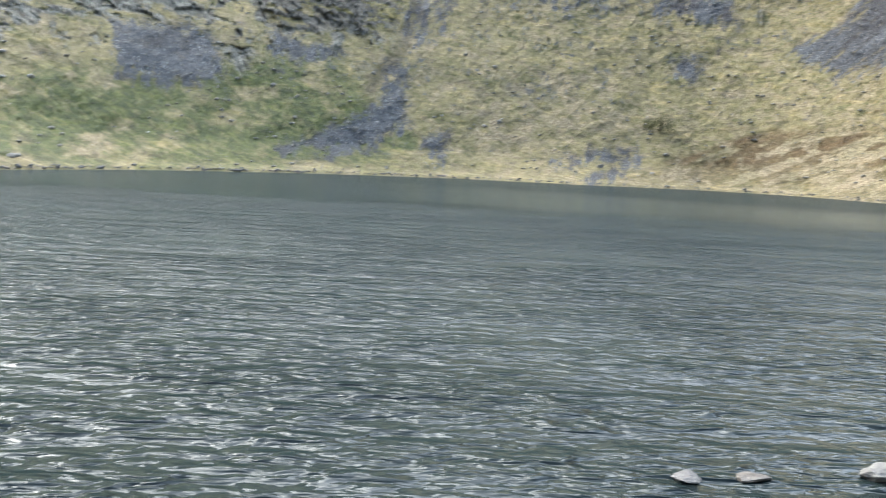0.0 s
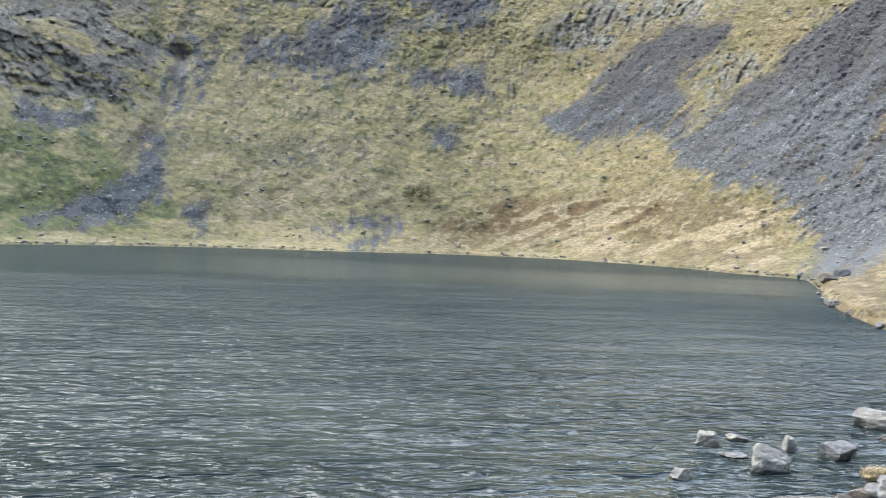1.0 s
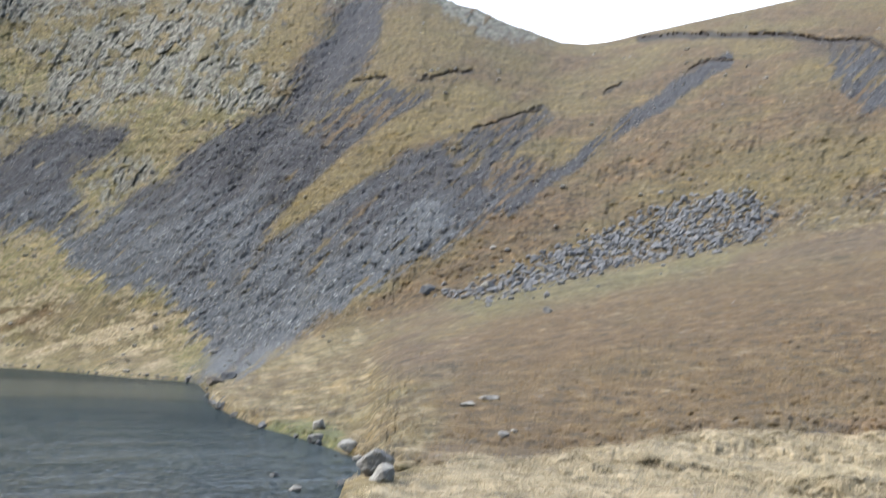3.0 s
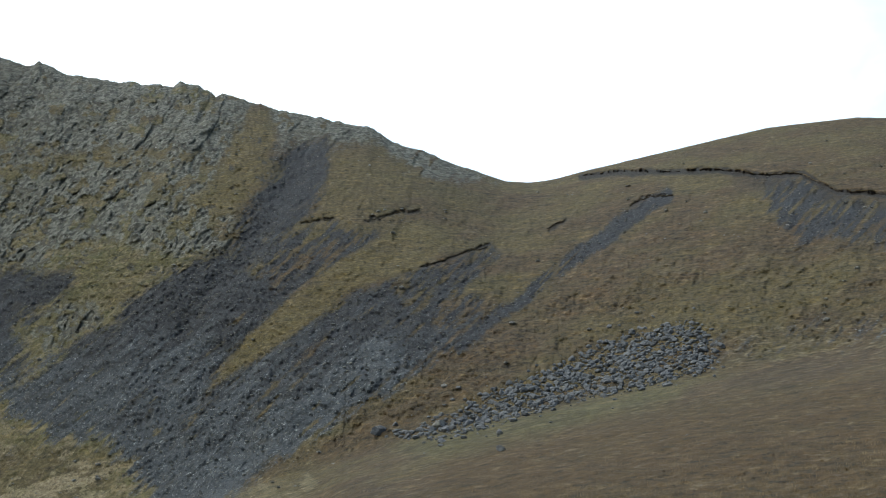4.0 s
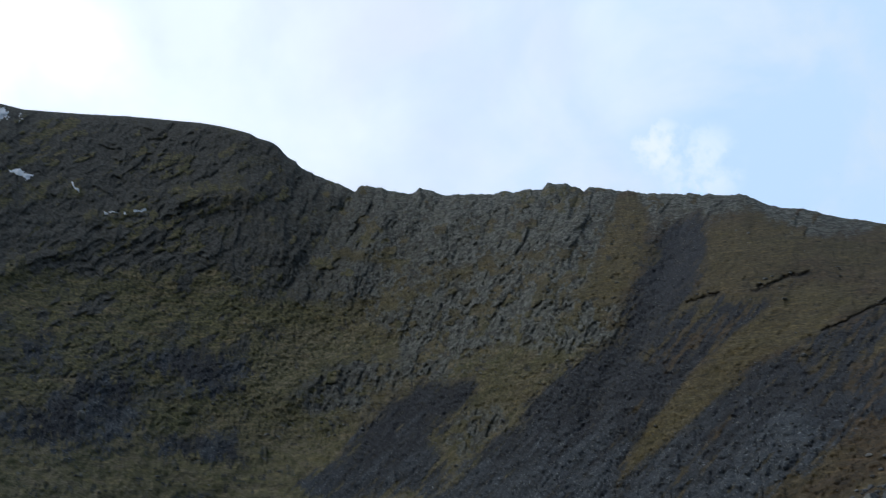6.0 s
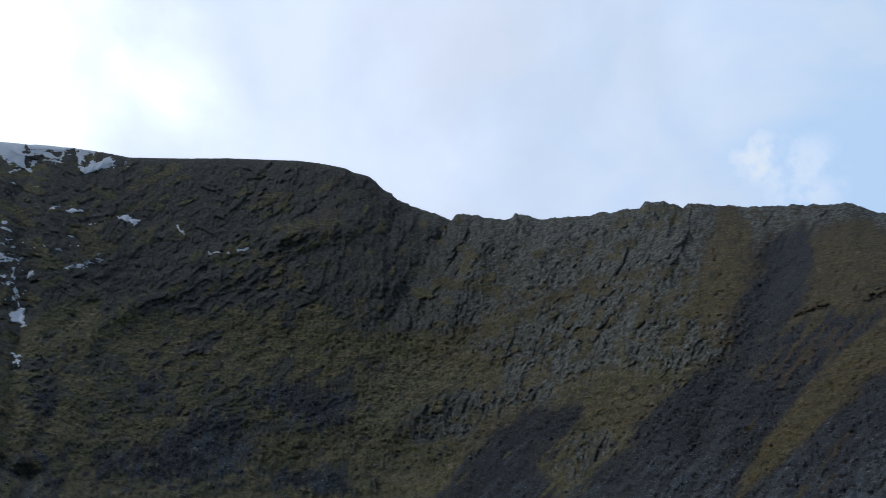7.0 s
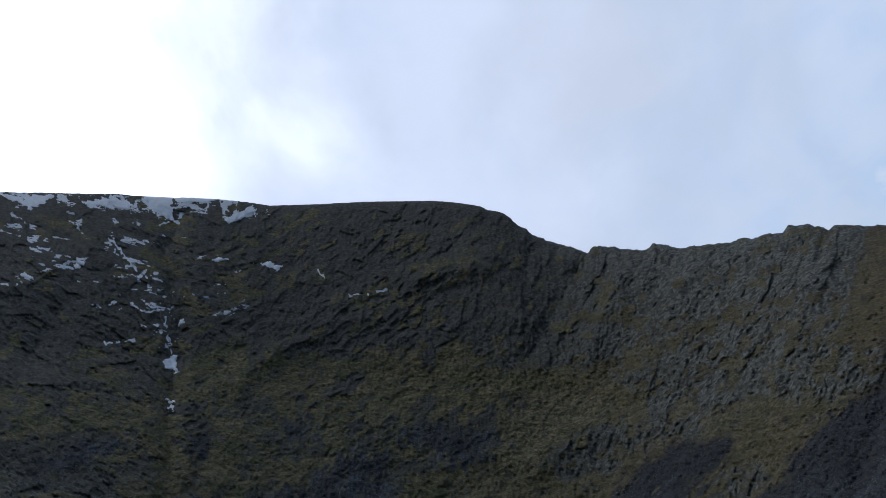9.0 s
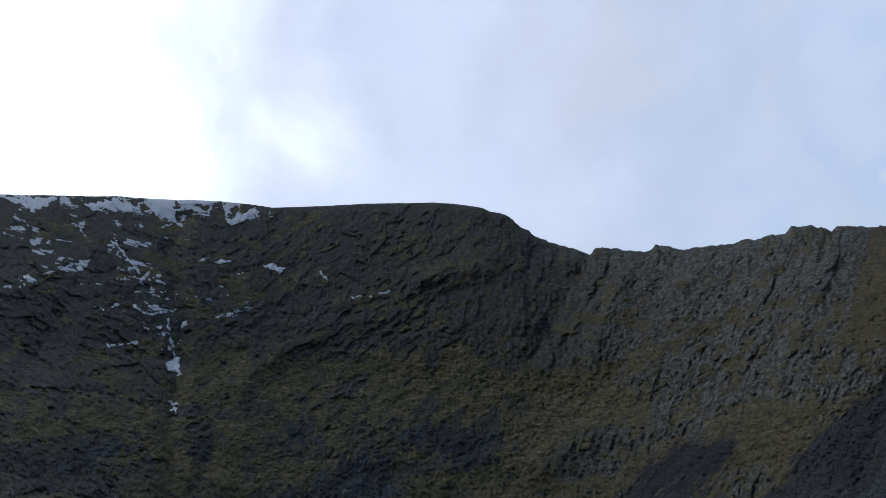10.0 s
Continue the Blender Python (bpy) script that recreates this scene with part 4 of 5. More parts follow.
# ---- the ground and the tarn ----
view = np.concatenate([np.arange(-23.5, -13, 0.09), np.arange(-13, 37, 0.052), np.arange(37, 70.01, 0.07)])
tagged(ground_mesh("ground", view, 620, 5.0, 4600), "grassy corrie slopes with blue-grey scree, crags and old snow", "hillside", kind="structure")
rest = np.concatenate([np.linspace(view[-1], view[0] + 360, 180)])
tagged(ground_mesh("ground_behind", np.where(rest > 180, rest - 360, rest), 160, 0.0, 4600), "rough grassy ground falling away from the tarn", "hillside", kind="structure")
tagged(ground_mesh("ground_bank", view[::6], 60, 0.0, 5.0), "trodden grass on the outlet bank", "ground", kind="structure")


def tarn():
    bm = bmesh.new()
    b = np.concatenate([np.arange(-98, 30, 2.0), np.arange(30, 42, 0.5)])
    ring = []
    for q in b:
        nr, fr = along(NEAR_SHORE, q) - 1.2, along(FAR_SHORE, q) + 1.2
        ring.append([bm.verts.new((r * math.sin(radians(q)), r * math.cos(radians(q)), 0)) for r in (max(nr, 0.5), fr)])
    for p, q in zip(ring, ring[1:]):
        bm.faces.new((p[0], p[1], q[1], q[0]))
    bmesh.ops.recalc_face_normals(bm, faces=bm.faces)
    mesh = bpy.data.meshes.new("water")
    bm.to_mesh(mesh)
    if mesh.polygons[0].normal.z < 0:
        mesh.flip_normals()
    mesh.materials.append(WATER)
    return new("water", mesh)


tagged(tarn(), "dark grey-green tarn water with wind ripples", "water", kind="structure")


# ---- stones, turf and grass ----
def on_ground(bearing, rise):
    """The point of the slope at that bearing and rise from the camera."""
    g = SHAPE["ground"]
    i = int(np.argmin(np.abs(g["bearings"] - bearing)))
    e = np.where((g["far"][i] < 640) & (g["p"][i][:, 2] > -0.05), g["rise"][i], -90)
    return Vector(g["p"][i][int(np.argmin(np.abs(e - rise)))])


def on_water(bearing, rise, z=0.0):
    r = (EYE[2] - z) / math.tan(radians(-rise))
    return Vector((r * math.sin(radians(bearing)), r * math.cos(radians(bearing)), z))


def ball(level):
    bm = bmesh.new()
    bmesh.ops.create_icosphere(bm, subdivisions=level, radius=1.0)
    v = np.array([p.co[:] for p in bm.verts])
    f = np.array([[p.index for p in q.verts] for q in bm.faces])
    bm.free()
    return v / np.linalg.norm(v, axis=1)[:, None], f


BALLS = {k: ball(k) for k in (1, 2, 3, 4)}


def hewn(rng, level, planes=13, rough=0.05):
    """Vertices of an angular stone about one across: a ball cut by random planes, then worn."""
    v, f = BALLS[level]
    n = rng.randn(planes, 3)
    n /= np.linalg.norm(n, axis=1)[:, None]
    h = rng.uniform(0.5, 0.97, planes)
    d = np.maximum(v @ n.T, 1e-3)
    r = np.minimum((h / d).min(1), 1.0)
    if level > 2:
        at = rng.uniform(0, 50, 3)
        r = r * np.array([1 + 0.11 * noise.fractal(Vector(p * 2.0 + at), 0.75, 2.1, 6) for p in v])
    else:
        r = r * (1 + rough * rng.randn(len(v)) * 0.6)
    return v * r[:, None] * 0.5, f


def mesh_of(name, v, f, mat, flat=True):
    mesh = bpy.data.meshes.new(name)
    mesh.from_pydata([tuple(p) for p in v], [], [tuple(int(k) for k in q) for q in f])
    mesh.materials.append(mat)
    mesh.polygons.foreach_set("use_smooth", np.full(len(mesh.polygons), not flat))
    mesh.update()
    return mesh


def merged(name, blocks, mat, flat=True):
    """One mesh from many (vertices, faces) arrays."""
    vs, fs, at = [], [], 0
    for v, f in blocks:
        vs.append(v)
        fs.append(f + at)
        at += len(v)
    v, f = np.concatenate(vs), np.concatenate(fs)
    k = f.shape[1]
    mesh = bpy.data.meshes.new(name)
    mesh.vertices.add(len(v))
    mesh.vertices.foreach_set("co", v.astype(np.float32).ravel())
    mesh.loops.add(f.size)
    mesh.loops.foreach_set("vertex_index", f.ravel().astype(np.int32))
    mesh.polygons.add(len(f))
    mesh.polygons.foreach_set("loop_start", np.arange(0, f.size, k))
    mesh.polygons.foreach_set("use_smooth", np.full(len(f), not flat))
    mesh.update(calc_edges=True)
    mesh.materials.append(mat)
    return new(name, mesh)


def stone_material(name, dark, light, lichen, amount):
    m, n = material(name)
    pos = n.node("ShaderNodeTexCoord").outputs["Object"]
    info = n.node("ShaderNodeObjectInfo").outputs["Random"]
    isle = n.node("ShaderNodeNewGeometry").outputs["Random Per Island"]
    c = n.mix(n.ramp(n.noise(pos, 3.0, 6.0, 0.65), 0.3, 0.7), dark, light)
    c = n.mix(n.ramp(n.noise(pos, 9.0, 4.0, 0.6), 0.56, 0.66, 0.0, amount), c, lichen)
    c = n.mix(n.math("MULTIPLY", n.math("FRACT", n.math("ADD", info, isle)), 0.45), c, dark)
    level = n.node("ShaderNodeSeparateXYZ", {0: n.node("ShaderNodeNewGeometry").outputs["Position"]}).outputs[2]
    wet = n.ramp(n.math("ADD", level, n.math("MULTIPLY", n.noise(pos, 5.0, 3.0), 0.08)), 0.13, 0.07)
    c = n.mix(n.math("MULTIPLY", wet, 0.75), c, n.mix(1.0, c, (0.34, 0.31, 0.27), "MULTIPLY"))
    finish(n, c, n.ramp(wet, 0.0, 1.0, 0.85, 0.4), n.noise(pos, 14.0, 5.0, 0.65), 0.7, 0.04)
    return m


PALE_STONE = stone_material("pale lichened stone", (0.095, 0.094, 0.088), (0.285, 0.278, 0.250), (0.40, 0.395, 0.345), 0.8)
GREY_STONE = stone_material("grey slate stone", (0.060, 0.064, 0.068), (0.145, 0.150, 0.156), (0.25, 0.25, 0.235), 0.6)
BROWN_STONE = stone_material("brown stained stone", (0.070, 0.061, 0.050), (0.155, 0.135, 0.110), (0.22, 0.205, 0.17), 0.5)
BAND_STONE = stone_material("blue-grey boulder stone", (0.082, 0.087, 0.094), (0.190, 0.196, 0.206), (0.26, 0.26, 0.25), 0.6)


def grass_material(name, root, tip, dry):
    m, n = material(name)
    pos = n.node("ShaderNodeTexCoord").outputs["Object"]
    isle = n.node("ShaderNodeNewGeometry").outputs["Random Per Island"]
    c = n.mix(n.ramp(n.noise(pos, 0.8, 3.0), 0.35, 0.65), root, tip)
    c = n.mix(n.math("MULTIPLY", isle, 0.8), c, dry)
    finish(n, c, 0.8)
    return m


CREAM_GRASS = grass_material("bleached moor grass", (0.24, 0.195, 0.118), (0.37, 0.31, 0.20), (0.45, 0.385, 0.265))
BROWN_GRASS = grass_material("brown bent grass", (0.12, 0.078, 0.036), (0.20, 0.14, 0.066), (0.28, 0.21, 0.115))
MOSS, n = material("wet moss")
pos = n.node("ShaderNodeTexCoord").outputs["Object"]
finish(n, n.mix(n.noise(pos, 6.0, 4.0), (0.03, 0.042, 0.012), (0.085, 0.09, 0.03)), 0.9, n.noise(pos, 25.0, 4.0), 0.8, 0.03)
PEAT, n = material("bare peat")
pos = n.node("ShaderNodeTexCoord").outputs["Object"]
finish(n, n.mix(n.noise(pos, 5.0, 5.0), (0.012, 0.009, 0.007), (0.040, 0.029, 0.021)), 0.9, n.noise(pos, 16.0, 5.0), 0.8, 0.04)


def part(name, v, f, mat, parent, label="", flat=True):
    ob = new(name, mesh_of(name, v, f, mat, flat))
    ob.parent = parent
    return tagged(ob, label) if label else ob


def stone(place, width, depth, tall, turn, mat, seed, label, group, sink=0.35):
    """One stone, bedded into what it lies on."""
    rng = np.random.RandomState(seed)
    v, f = hewn(rng, 4, 19)
    v = v * (width, depth, tall * 1.35)
    v[:, 2] -= v[:, 2].min() + sink * tall
    ob = new("stone", mesh_of("stone", v, f, mat))
    ob.matrix_world = pose(place.x, place.y, place.z, 0, 0, turn)
    return tagged(ob, label, "stone", group)


# bearing, rise, width, height, material, label
SHALLOWS = (
    (22.9, -14.4, 0.52, 0.19, PALE_STONE, "pale flat stone awash in the shallow tarn"),
    (25.2, -11.8, 0.40, 0.18, PALE_STONE, "small white stone standing out of the rippled water"),
    (26.4, -10.0, 0.70, 0.34, PALE_STONE, "pale stone with a dark wet foot in the shallows"),
    (27.9, -9.7, 0.44, 0.15, PALE_STONE, "low flat white stone beside a larger one"),
    (27.7, -10.5, 0.52, 0.10, GREY_STONE, "grey stone barely breaking the water"),
    (29.6, -11.0, 0.85, 0.48, PALE_STONE, "broad pale lichened boulder in the shallow water"),
    (30.4, -10.0, 0.36, 0.28, PALE_STONE, "pale stone leaning behind the broad boulder"),
    (32.6, -10.1, 0.76, 0.32, GREY_STONE, "dark grey boulder with a pale top in the shallows"),
    (35.0, -9.0, 0.34, 0.12, PALE_STONE, "small flat stone just above the water"),
    (36.0, -8.0, 0.48, 0.18, PALE_STONE, "low white stone beside the mossy one"),
    (37.0, -7.5, 0.28, 0.10, PALE_STONE, "small pale stone near the bank"),
    (36.3, -6.7, 0.40, 0.18, PALE_STONE, "lone white stone in the bay"),
    (38.6, -6.3, 0.38, 0.16, GREY_STONE, "grey stone at the head of the bay"),
    (35.2, -6.0, 0.30, 0.10, GREY_STONE, "small grey stone out in the bay"),
    (16.8, -15.3, 0.50, 0.06, BROWN_STONE, "brown flat stone just under the surface"),
    (13.6, -15.7, 0.44, 0.07, GREY_STONE, "grey flat stone just under the surface"),
)
for k, (b, e, wide, tall, mat, label) in enumerate(SHALLOWS):
    stone(on_water(b, e), wide, wide * 0.75, tall, 40 * k, mat, 100 + k, label, "stones in the shallows")

mossy = stone(on_water(34.5, -8.4), 1.2, 0.7, 0.40, -30, PALE_STONE, 131, "long pale boulder with moss and grass on top", "stones in the shallows")
v, f = hewn(np.random.RandomState(5), 2, 9, 0.12)
part("moss", v * (0.4, 0.32, 0.16) + (0.12, 0, 0.17), f, MOSS, mossy, "dark green moss cap", False)

# stones along the bank and at the head of the bay
BANK = (
    (37.4, -4.75, 0.40, 0.22, GREY_STONE, "grey stone among the shore moss"),
    (36.2, -4.25, 0.34, 0.18, GREY_STONE, "small grey stone among the shore moss"),
    (39.5, -5.3, 0.45, 0.25, PALE_STONE, "pale stone between two boulders"),
    (37.3, -11.2, 1.15, 0.55, GREY_STONE, "big grey slab leaning on the turf bank"),
    (35.5, -11.6, 0.60, 0.28, GREY_STONE, "grey stone at the foot of the slab"),
    (34.6, -11.9, 0.45, 0.22, GREY_STONE, "grey stone in the gravel at the water's edge"),
    (33.9, -12.2, 0.40, 0.20, BROWN_STONE, "brown stone below the turf edge"),
    (33.0, -12.6, 0.36, 0.20, BROWN_STONE, "dark stone below the turf edge"),
    (32.1, -13.0, 0.34, 0.18, BROWN_STONE, "dark wet stone on the shore"),
    (31.2, -13.3, 0.42, 0.22, BROWN_STONE, "brown shore stone half in the water"),
    (30.0, -13.7, 0.36, 0.18, GREY_STONE, "grey shore stone half in the water"),
    (28.6, -14.3, 0.40, 0.20, BROWN_STONE, "brown shore stone under the bank"),
    (27.1, -15.0, 0.34, 0.16, GREY_STONE, "grey shore stone under the bank"),
    (40.4, -5.8, 1.0, 0.55, PALE_STONE, "pale block standing in the bank beside a dark hollow"),
    (40.9, -6.15, 0.70, 0.35, PALE_STONE, "pale stone fallen from the block"),
    (39.0, -4.6, 0.85, 0.36, PALE_STONE, "pale grey boulder at the water's edge"),
    (37.2, -4.2, 0.65, 0.40, PALE_STONE, "white stone on the mossy shore"),
    (37.4, -3.5, 0.70, 0.50, PALE_STONE, "white stone on the grassy shore"),
    (34.4, -3.9, 0.55, 0.30, GREY_STONE, "grey stone at the waterline"),
    (33.0, -3.55, 0.60, 0.30, PALE_STONE, "pale stone at the waterline"),
    (32.2, -3.35, 0.85, 0.40, PALE_STONE, "pale angular stone on the spit"),
    (31.6, -3.0, 0.70, 0.35, GREY_STONE, "grey stone at the tip of the spit"),
    (31.8, -1.40, 1.5, 0.6, BROWN_STONE, "brown boulder where the scree meets the water"),
    (32.6, -1.15, 1.3, 0.9, GREY_STONE, "grey boulder at the foot of the scree"),
    (30.6, -1.30, 1.2, 0.6, GREY_STONE, "grey boulder on the far shore"),
    (45.1, -1.98, 0.70, 0.18, PALE_STONE, "white stone in the brown grass"),
    (46.2, -1.65, 0.85, 0.16, PALE_STONE, "long white stone in the brown grass"),
    (47.0, -3.55, 0.50, 0.18, PALE_STONE, "white stone half sunk in the brown grass"),
    (47.6, -3.3, 0.28, 0.10, PALE_STONE, "small white stone in the brown grass"),
    (42.7, 3.80, 2.2, 1.0, GREY_STONE, "flat slab below the boulder band"),
    (45.8, 4.20, 2.4, 0.9, PALE_STONE, "long flat slab below the boulder band"),
    (49.1, 3.0, 0.8, 0.4, GREY_STONE, "grey stone in the grass below the boulders"),
    (6.3, 9.65, 2.0, 1.8, PALE_STONE, "white boulder on the upper scree"),
    (8.0, 0.0, 1.2, 0.8, PALE_STONE, "pale boulder on the far shore"),
    (-5.0, 1.2, 1.2, 0.8, PALE_STONE, "white boulder on the green slope"),
)
for k, (b, e, wide, tall, mat, label) in enumerate(BANK):
    place = on_ground(b, e)
    if place.z < 0.1:
        place.z = 0.0
    stone(place, wide, wide * 0.8, tall, 55 * k, mat, 200 + k, label, "stones along the bank", 0.25)


def tuft(rng, blades, tall, spread, lean):
    """Blades of one grass tuft as thin bent triangles."""
    at = rng.randn(blades, 2) * spread
    turn = rng.uniform(0, 2 * np.pi, blades)
    out = np.stack([np.cos(turn), np.sin(turn)], -1) * rng.uniform(0.3, 1.1, (blades, 1)) + lean
    h = tall * rng.uniform(0.6, 1.1, blades)
    side = np.stack([-np.sin(turn), np.cos(turn)], -1) * (0.0035 + 0.010 * tall)
    v = np.zeros((blades, 5, 3))
    v[:, 0, :2], v[:, 1, :2] = at - side, at + side
    mid = at + out * h[:, None] * 0.35
    v[:, 2, :2], v[:, 3, :2] = mid + side * 0.7, mid - side * 0.7
    v[:, 2, 2] = v[:, 3, 2] = h * 0.7
    v[:, 4, :2], v[:, 4, 2] = at + out * h[:, None], h * rng.uniform(0.7, 1.0, blades)
    v[:, :2, 2] = -0.04
    base = np.arange(blades)[:, None] * 5
    f = np.concatenate([base + (0, 1, 2), base + (0, 2, 3), base + (3, 2, 4)])
    return v.reshape(-1, 3), f


def spread_over(seed, count, weight, r_lo, r_hi, b_lo=-24, b_hi=70):
    """Random points of the ground where weight is high."""
    g = SHAPE["ground"]
    rng = np.random.RandomState(seed)
    ok = (g["far"] > r_lo) & (g["far"] < r_hi) & (g["p"][..., 2] > 0.05)
    ok &= (g["bearings"][:, None] > b_lo) & (g["bearings"][:, None] < b_hi)
    wgt = (weight * ok).ravel()
    if wgt.sum() <= 0:
        return rng, np.zeros((0, 3)), np.zeros(0)
    pick = rng.choice(wgt.size, count, p=wgt / wgt.sum())
    return rng, g["p"].reshape(-1, 3)[pick] + rng.randn(count, 3) * (0.05, 0.05, 0), g["far"].ravel()[pick]


COVER = SHAPE["ground"]["cover"]


def grass_stuff(name, seed, count, weight, r_lo, r_hi, blades, tall, mat, label):
    rng, at, far = spread_over(seed, count, weight, r_lo, r_hi)
    blocks = []
    for p, r in zip(at, far):
        v, f = tuft(rng, blades, tall * rng.uniform(0.6, 1.3) * min(0.05 + r * 0.020, 1.0), 0.06 + r * 0.003, (0.25, -0.1))
        blocks.append((v + p, f))
    if blocks:
        tagged(merged(name, blocks, mat), label, "grass", kind="stuff")


bare = 1 - np.maximum(COVER["scree"], COVER["rock"])
grass_stuff("bleached_grass", 1, 14000, COVER["cream"] ** 2 * (1 - COVER["gravel"]) * (1 - 0.9 * COVER["green"]) * (1 - COVER["peat"]), 5.5, 75, 12, 0.13, CREAM_GRASS, "bleached cream moor grass in wind-combed tufts")
grass_stuff("brown_grass", 2, 5000, COVER["brown"] * (1 - COVER["cream"]) * bare, 25, 140, 8, 0.15, BROWN_GRASS, "brown winter grass tussocks on the moraine")


def rubble(name, seed, count, weight, r_lo, r_hi, lo, hi, mat, label, flatness=0.5, b_lo=-24, b_hi=70, level=1):
    rng, at, far = spread_over(seed, count, weight, r_lo, r_hi, b_lo, b_hi)
    kinds = [hewn(rng, level, 9, 0.05) for _ in range(14)]
    blocks = []
    for p in at:
        v, f = kinds[rng.randint(14)]
        size = lo + (hi - lo) * rng.rand() ** 2.5
        q = rng.uniform(0, 2 * np.pi)
        c, d = math.cos(q), math.sin(q)
        v = v * (size, size * rng.uniform(0.55, 1.0), size * flatness * rng.uniform(0.7, 1.2))
        v = np.stack([v[:, 0] * c - v[:, 1] * d, v[:, 0] * d + v[:, 1] * c, v[:, 2] + size * 0.12], -1)
        blocks.append((v + p, f))
    if blocks:
        return tagged(merged(name, blocks, mat), label, "stones", kind="stuff")


G = SHAPE["ground"]
BEAR = np.repeat(G["bearings"][:, None], G["far"].shape[1], 1)
band = patch(BOULDERS, BEAR, G["rise"], 0.3)
field = rubble("boulder_band", 11, 2100, band + 0.04 * patch(BOULDERS, BEAR, G["rise"], 0.9, 0.6), 60, 200, 0.3, 1.25, BAND_STONE, "band of grey-blue boulders across the grassy slope", 0.62)
rng, at, far = spread_over(16, 260, band, 60, 200)
forms = []
for k in range(12):
    v, f = hewn(np.random.RandomState(500 + k), 2, 11, 0.04)
    forms.append(mesh_of("boulder", v, f, BAND_STONE))
for p in at:
    size = rng.uniform(0.6, 1.45)
    block = new("boulder", forms[rng.randint(12)])
    block.matrix_world = pose(*p, rng.uniform(-20, 20), rng.uniform(-20, 20), rng.uniform(0, 360)) @ Matrix.Diagonal((size, size * rng.uniform(0.6, 0.9), size * rng.uniform(0.4, 0.7), 1))
    block.parent = field
rubble("scree_stones", 12, 7000, COVER["scree"] * (1 - band), 100, 420, 0.15, 0.7, PALE_STONE, "loose slate stones lying on the scree")
rubble("slope_stones", 13, 1700, bare * np.clip(0.25 + 1.2 * fbm(BEAR * 0.7, G["rise"] * 1.1, 3, 171), 0.03, 1) * (1 - 0.8 * smooth(30, 40, BEAR)), 100, 420, 0.25, 1.4, PALE_STONE, "scattered grey stones on the grassy slope")
shore = np.exp(-((G["p"][..., 2] - 0.15) / 0.2) ** 2)
rubble("shore_stones", 14, 700, shore, 62, 220, 0.15, 0.8, GREY_STONE, "small grey stones along the tarn's edge", 0.5)
rubble("beach_gravel", 15, 1500, COVER["gravel"] * np.clip(0.4 + fbm(BEAR * 0.5, G["rise"] * 0.6, 3, 173), 0.03, 1), 6, 30, 0.015, 0.11, PALE_STONE, "slate gravel on the trodden shore", 0.3)


# ---- turf blocks at the water and a bush in place of a dark hollow ----
def turf_block(place, wide, tall, turn, seed, label):
    """A block of undercut turf: peat below, grass on top."""
    base = new("turf_block")
    base.matrix_world = pose(place.x, place.y, place.z, 0, 0, turn)
    rng = np.random.RandomState(seed)
    v, f = hewn(rng, 3, 14)
    part("peat", v * (wide * 1.0, wide * 0.68, tall * 1.3) + (0, 0, tall * 0.15), f, PEAT, base, "dark undercut peat", False)
    v, f = hewn(rng, 3, 10)
    part("sod", v * (wide * 1.05, wide * 0.72, tall * 0.55) + (0, 0, tall * 0.66), f, SOD, base, "bleached grass sod", False)
    blocks = []
    for _ in range(70):
        t, g = tuft(rng, 6, 0.09, 0.03, (0.2, -0.1))
        q, m = rng.uniform(0, 2 * np.pi), math.sqrt(rng.rand()) * 0.42
        blocks.append((t + (wide * m * math.cos(q), wide * 0.65 * m * math.sin(q), tall * (0.86 - 0.5 * m * m)), g))
    blades = merged("grass", blocks, CREAM_GRASS)
    blades.parent = base
    tagged(blades, kind="stuff")
    return tagged(base, label, "turf", "turf blocks along the bank")


SOD, n = material("grass sod")
pos = n.node("ShaderNodeTexCoord").outputs["Object"]
finish(n, n.mix(n.ramp(n.noise(pos, 7.0, 5.0, 0.65), 0.35, 0.65), (0.13, 0.105, 0.045), (0.30, 0.245, 0.14)), 0.9, n.noise(pos, 22.0, 5.0, 0.65), 0.9, 0.05)
TURF = ((34.6, -10.6, 0.60, 0.30, "small turf block undercut by the water"), (38.0, -9.9, 0.80, 0.36, "rounded nose of the turf bank over dark peat"),
        (39.4, -10.4, 0.80, 0.40, "slumped turf block beside the slab"), (41.9, -5.5, 0.9, 0.45, "turf overhang above a dark hollow"))
for k, (b, e, wide, tall, label) in enumerate(TURF):
    p = on_ground(b, e)
    p.z = max(p.z - 0.24, -0.08)
    turf_block(p, wide, tall, 30 + 50 * k, 400 + k, label)


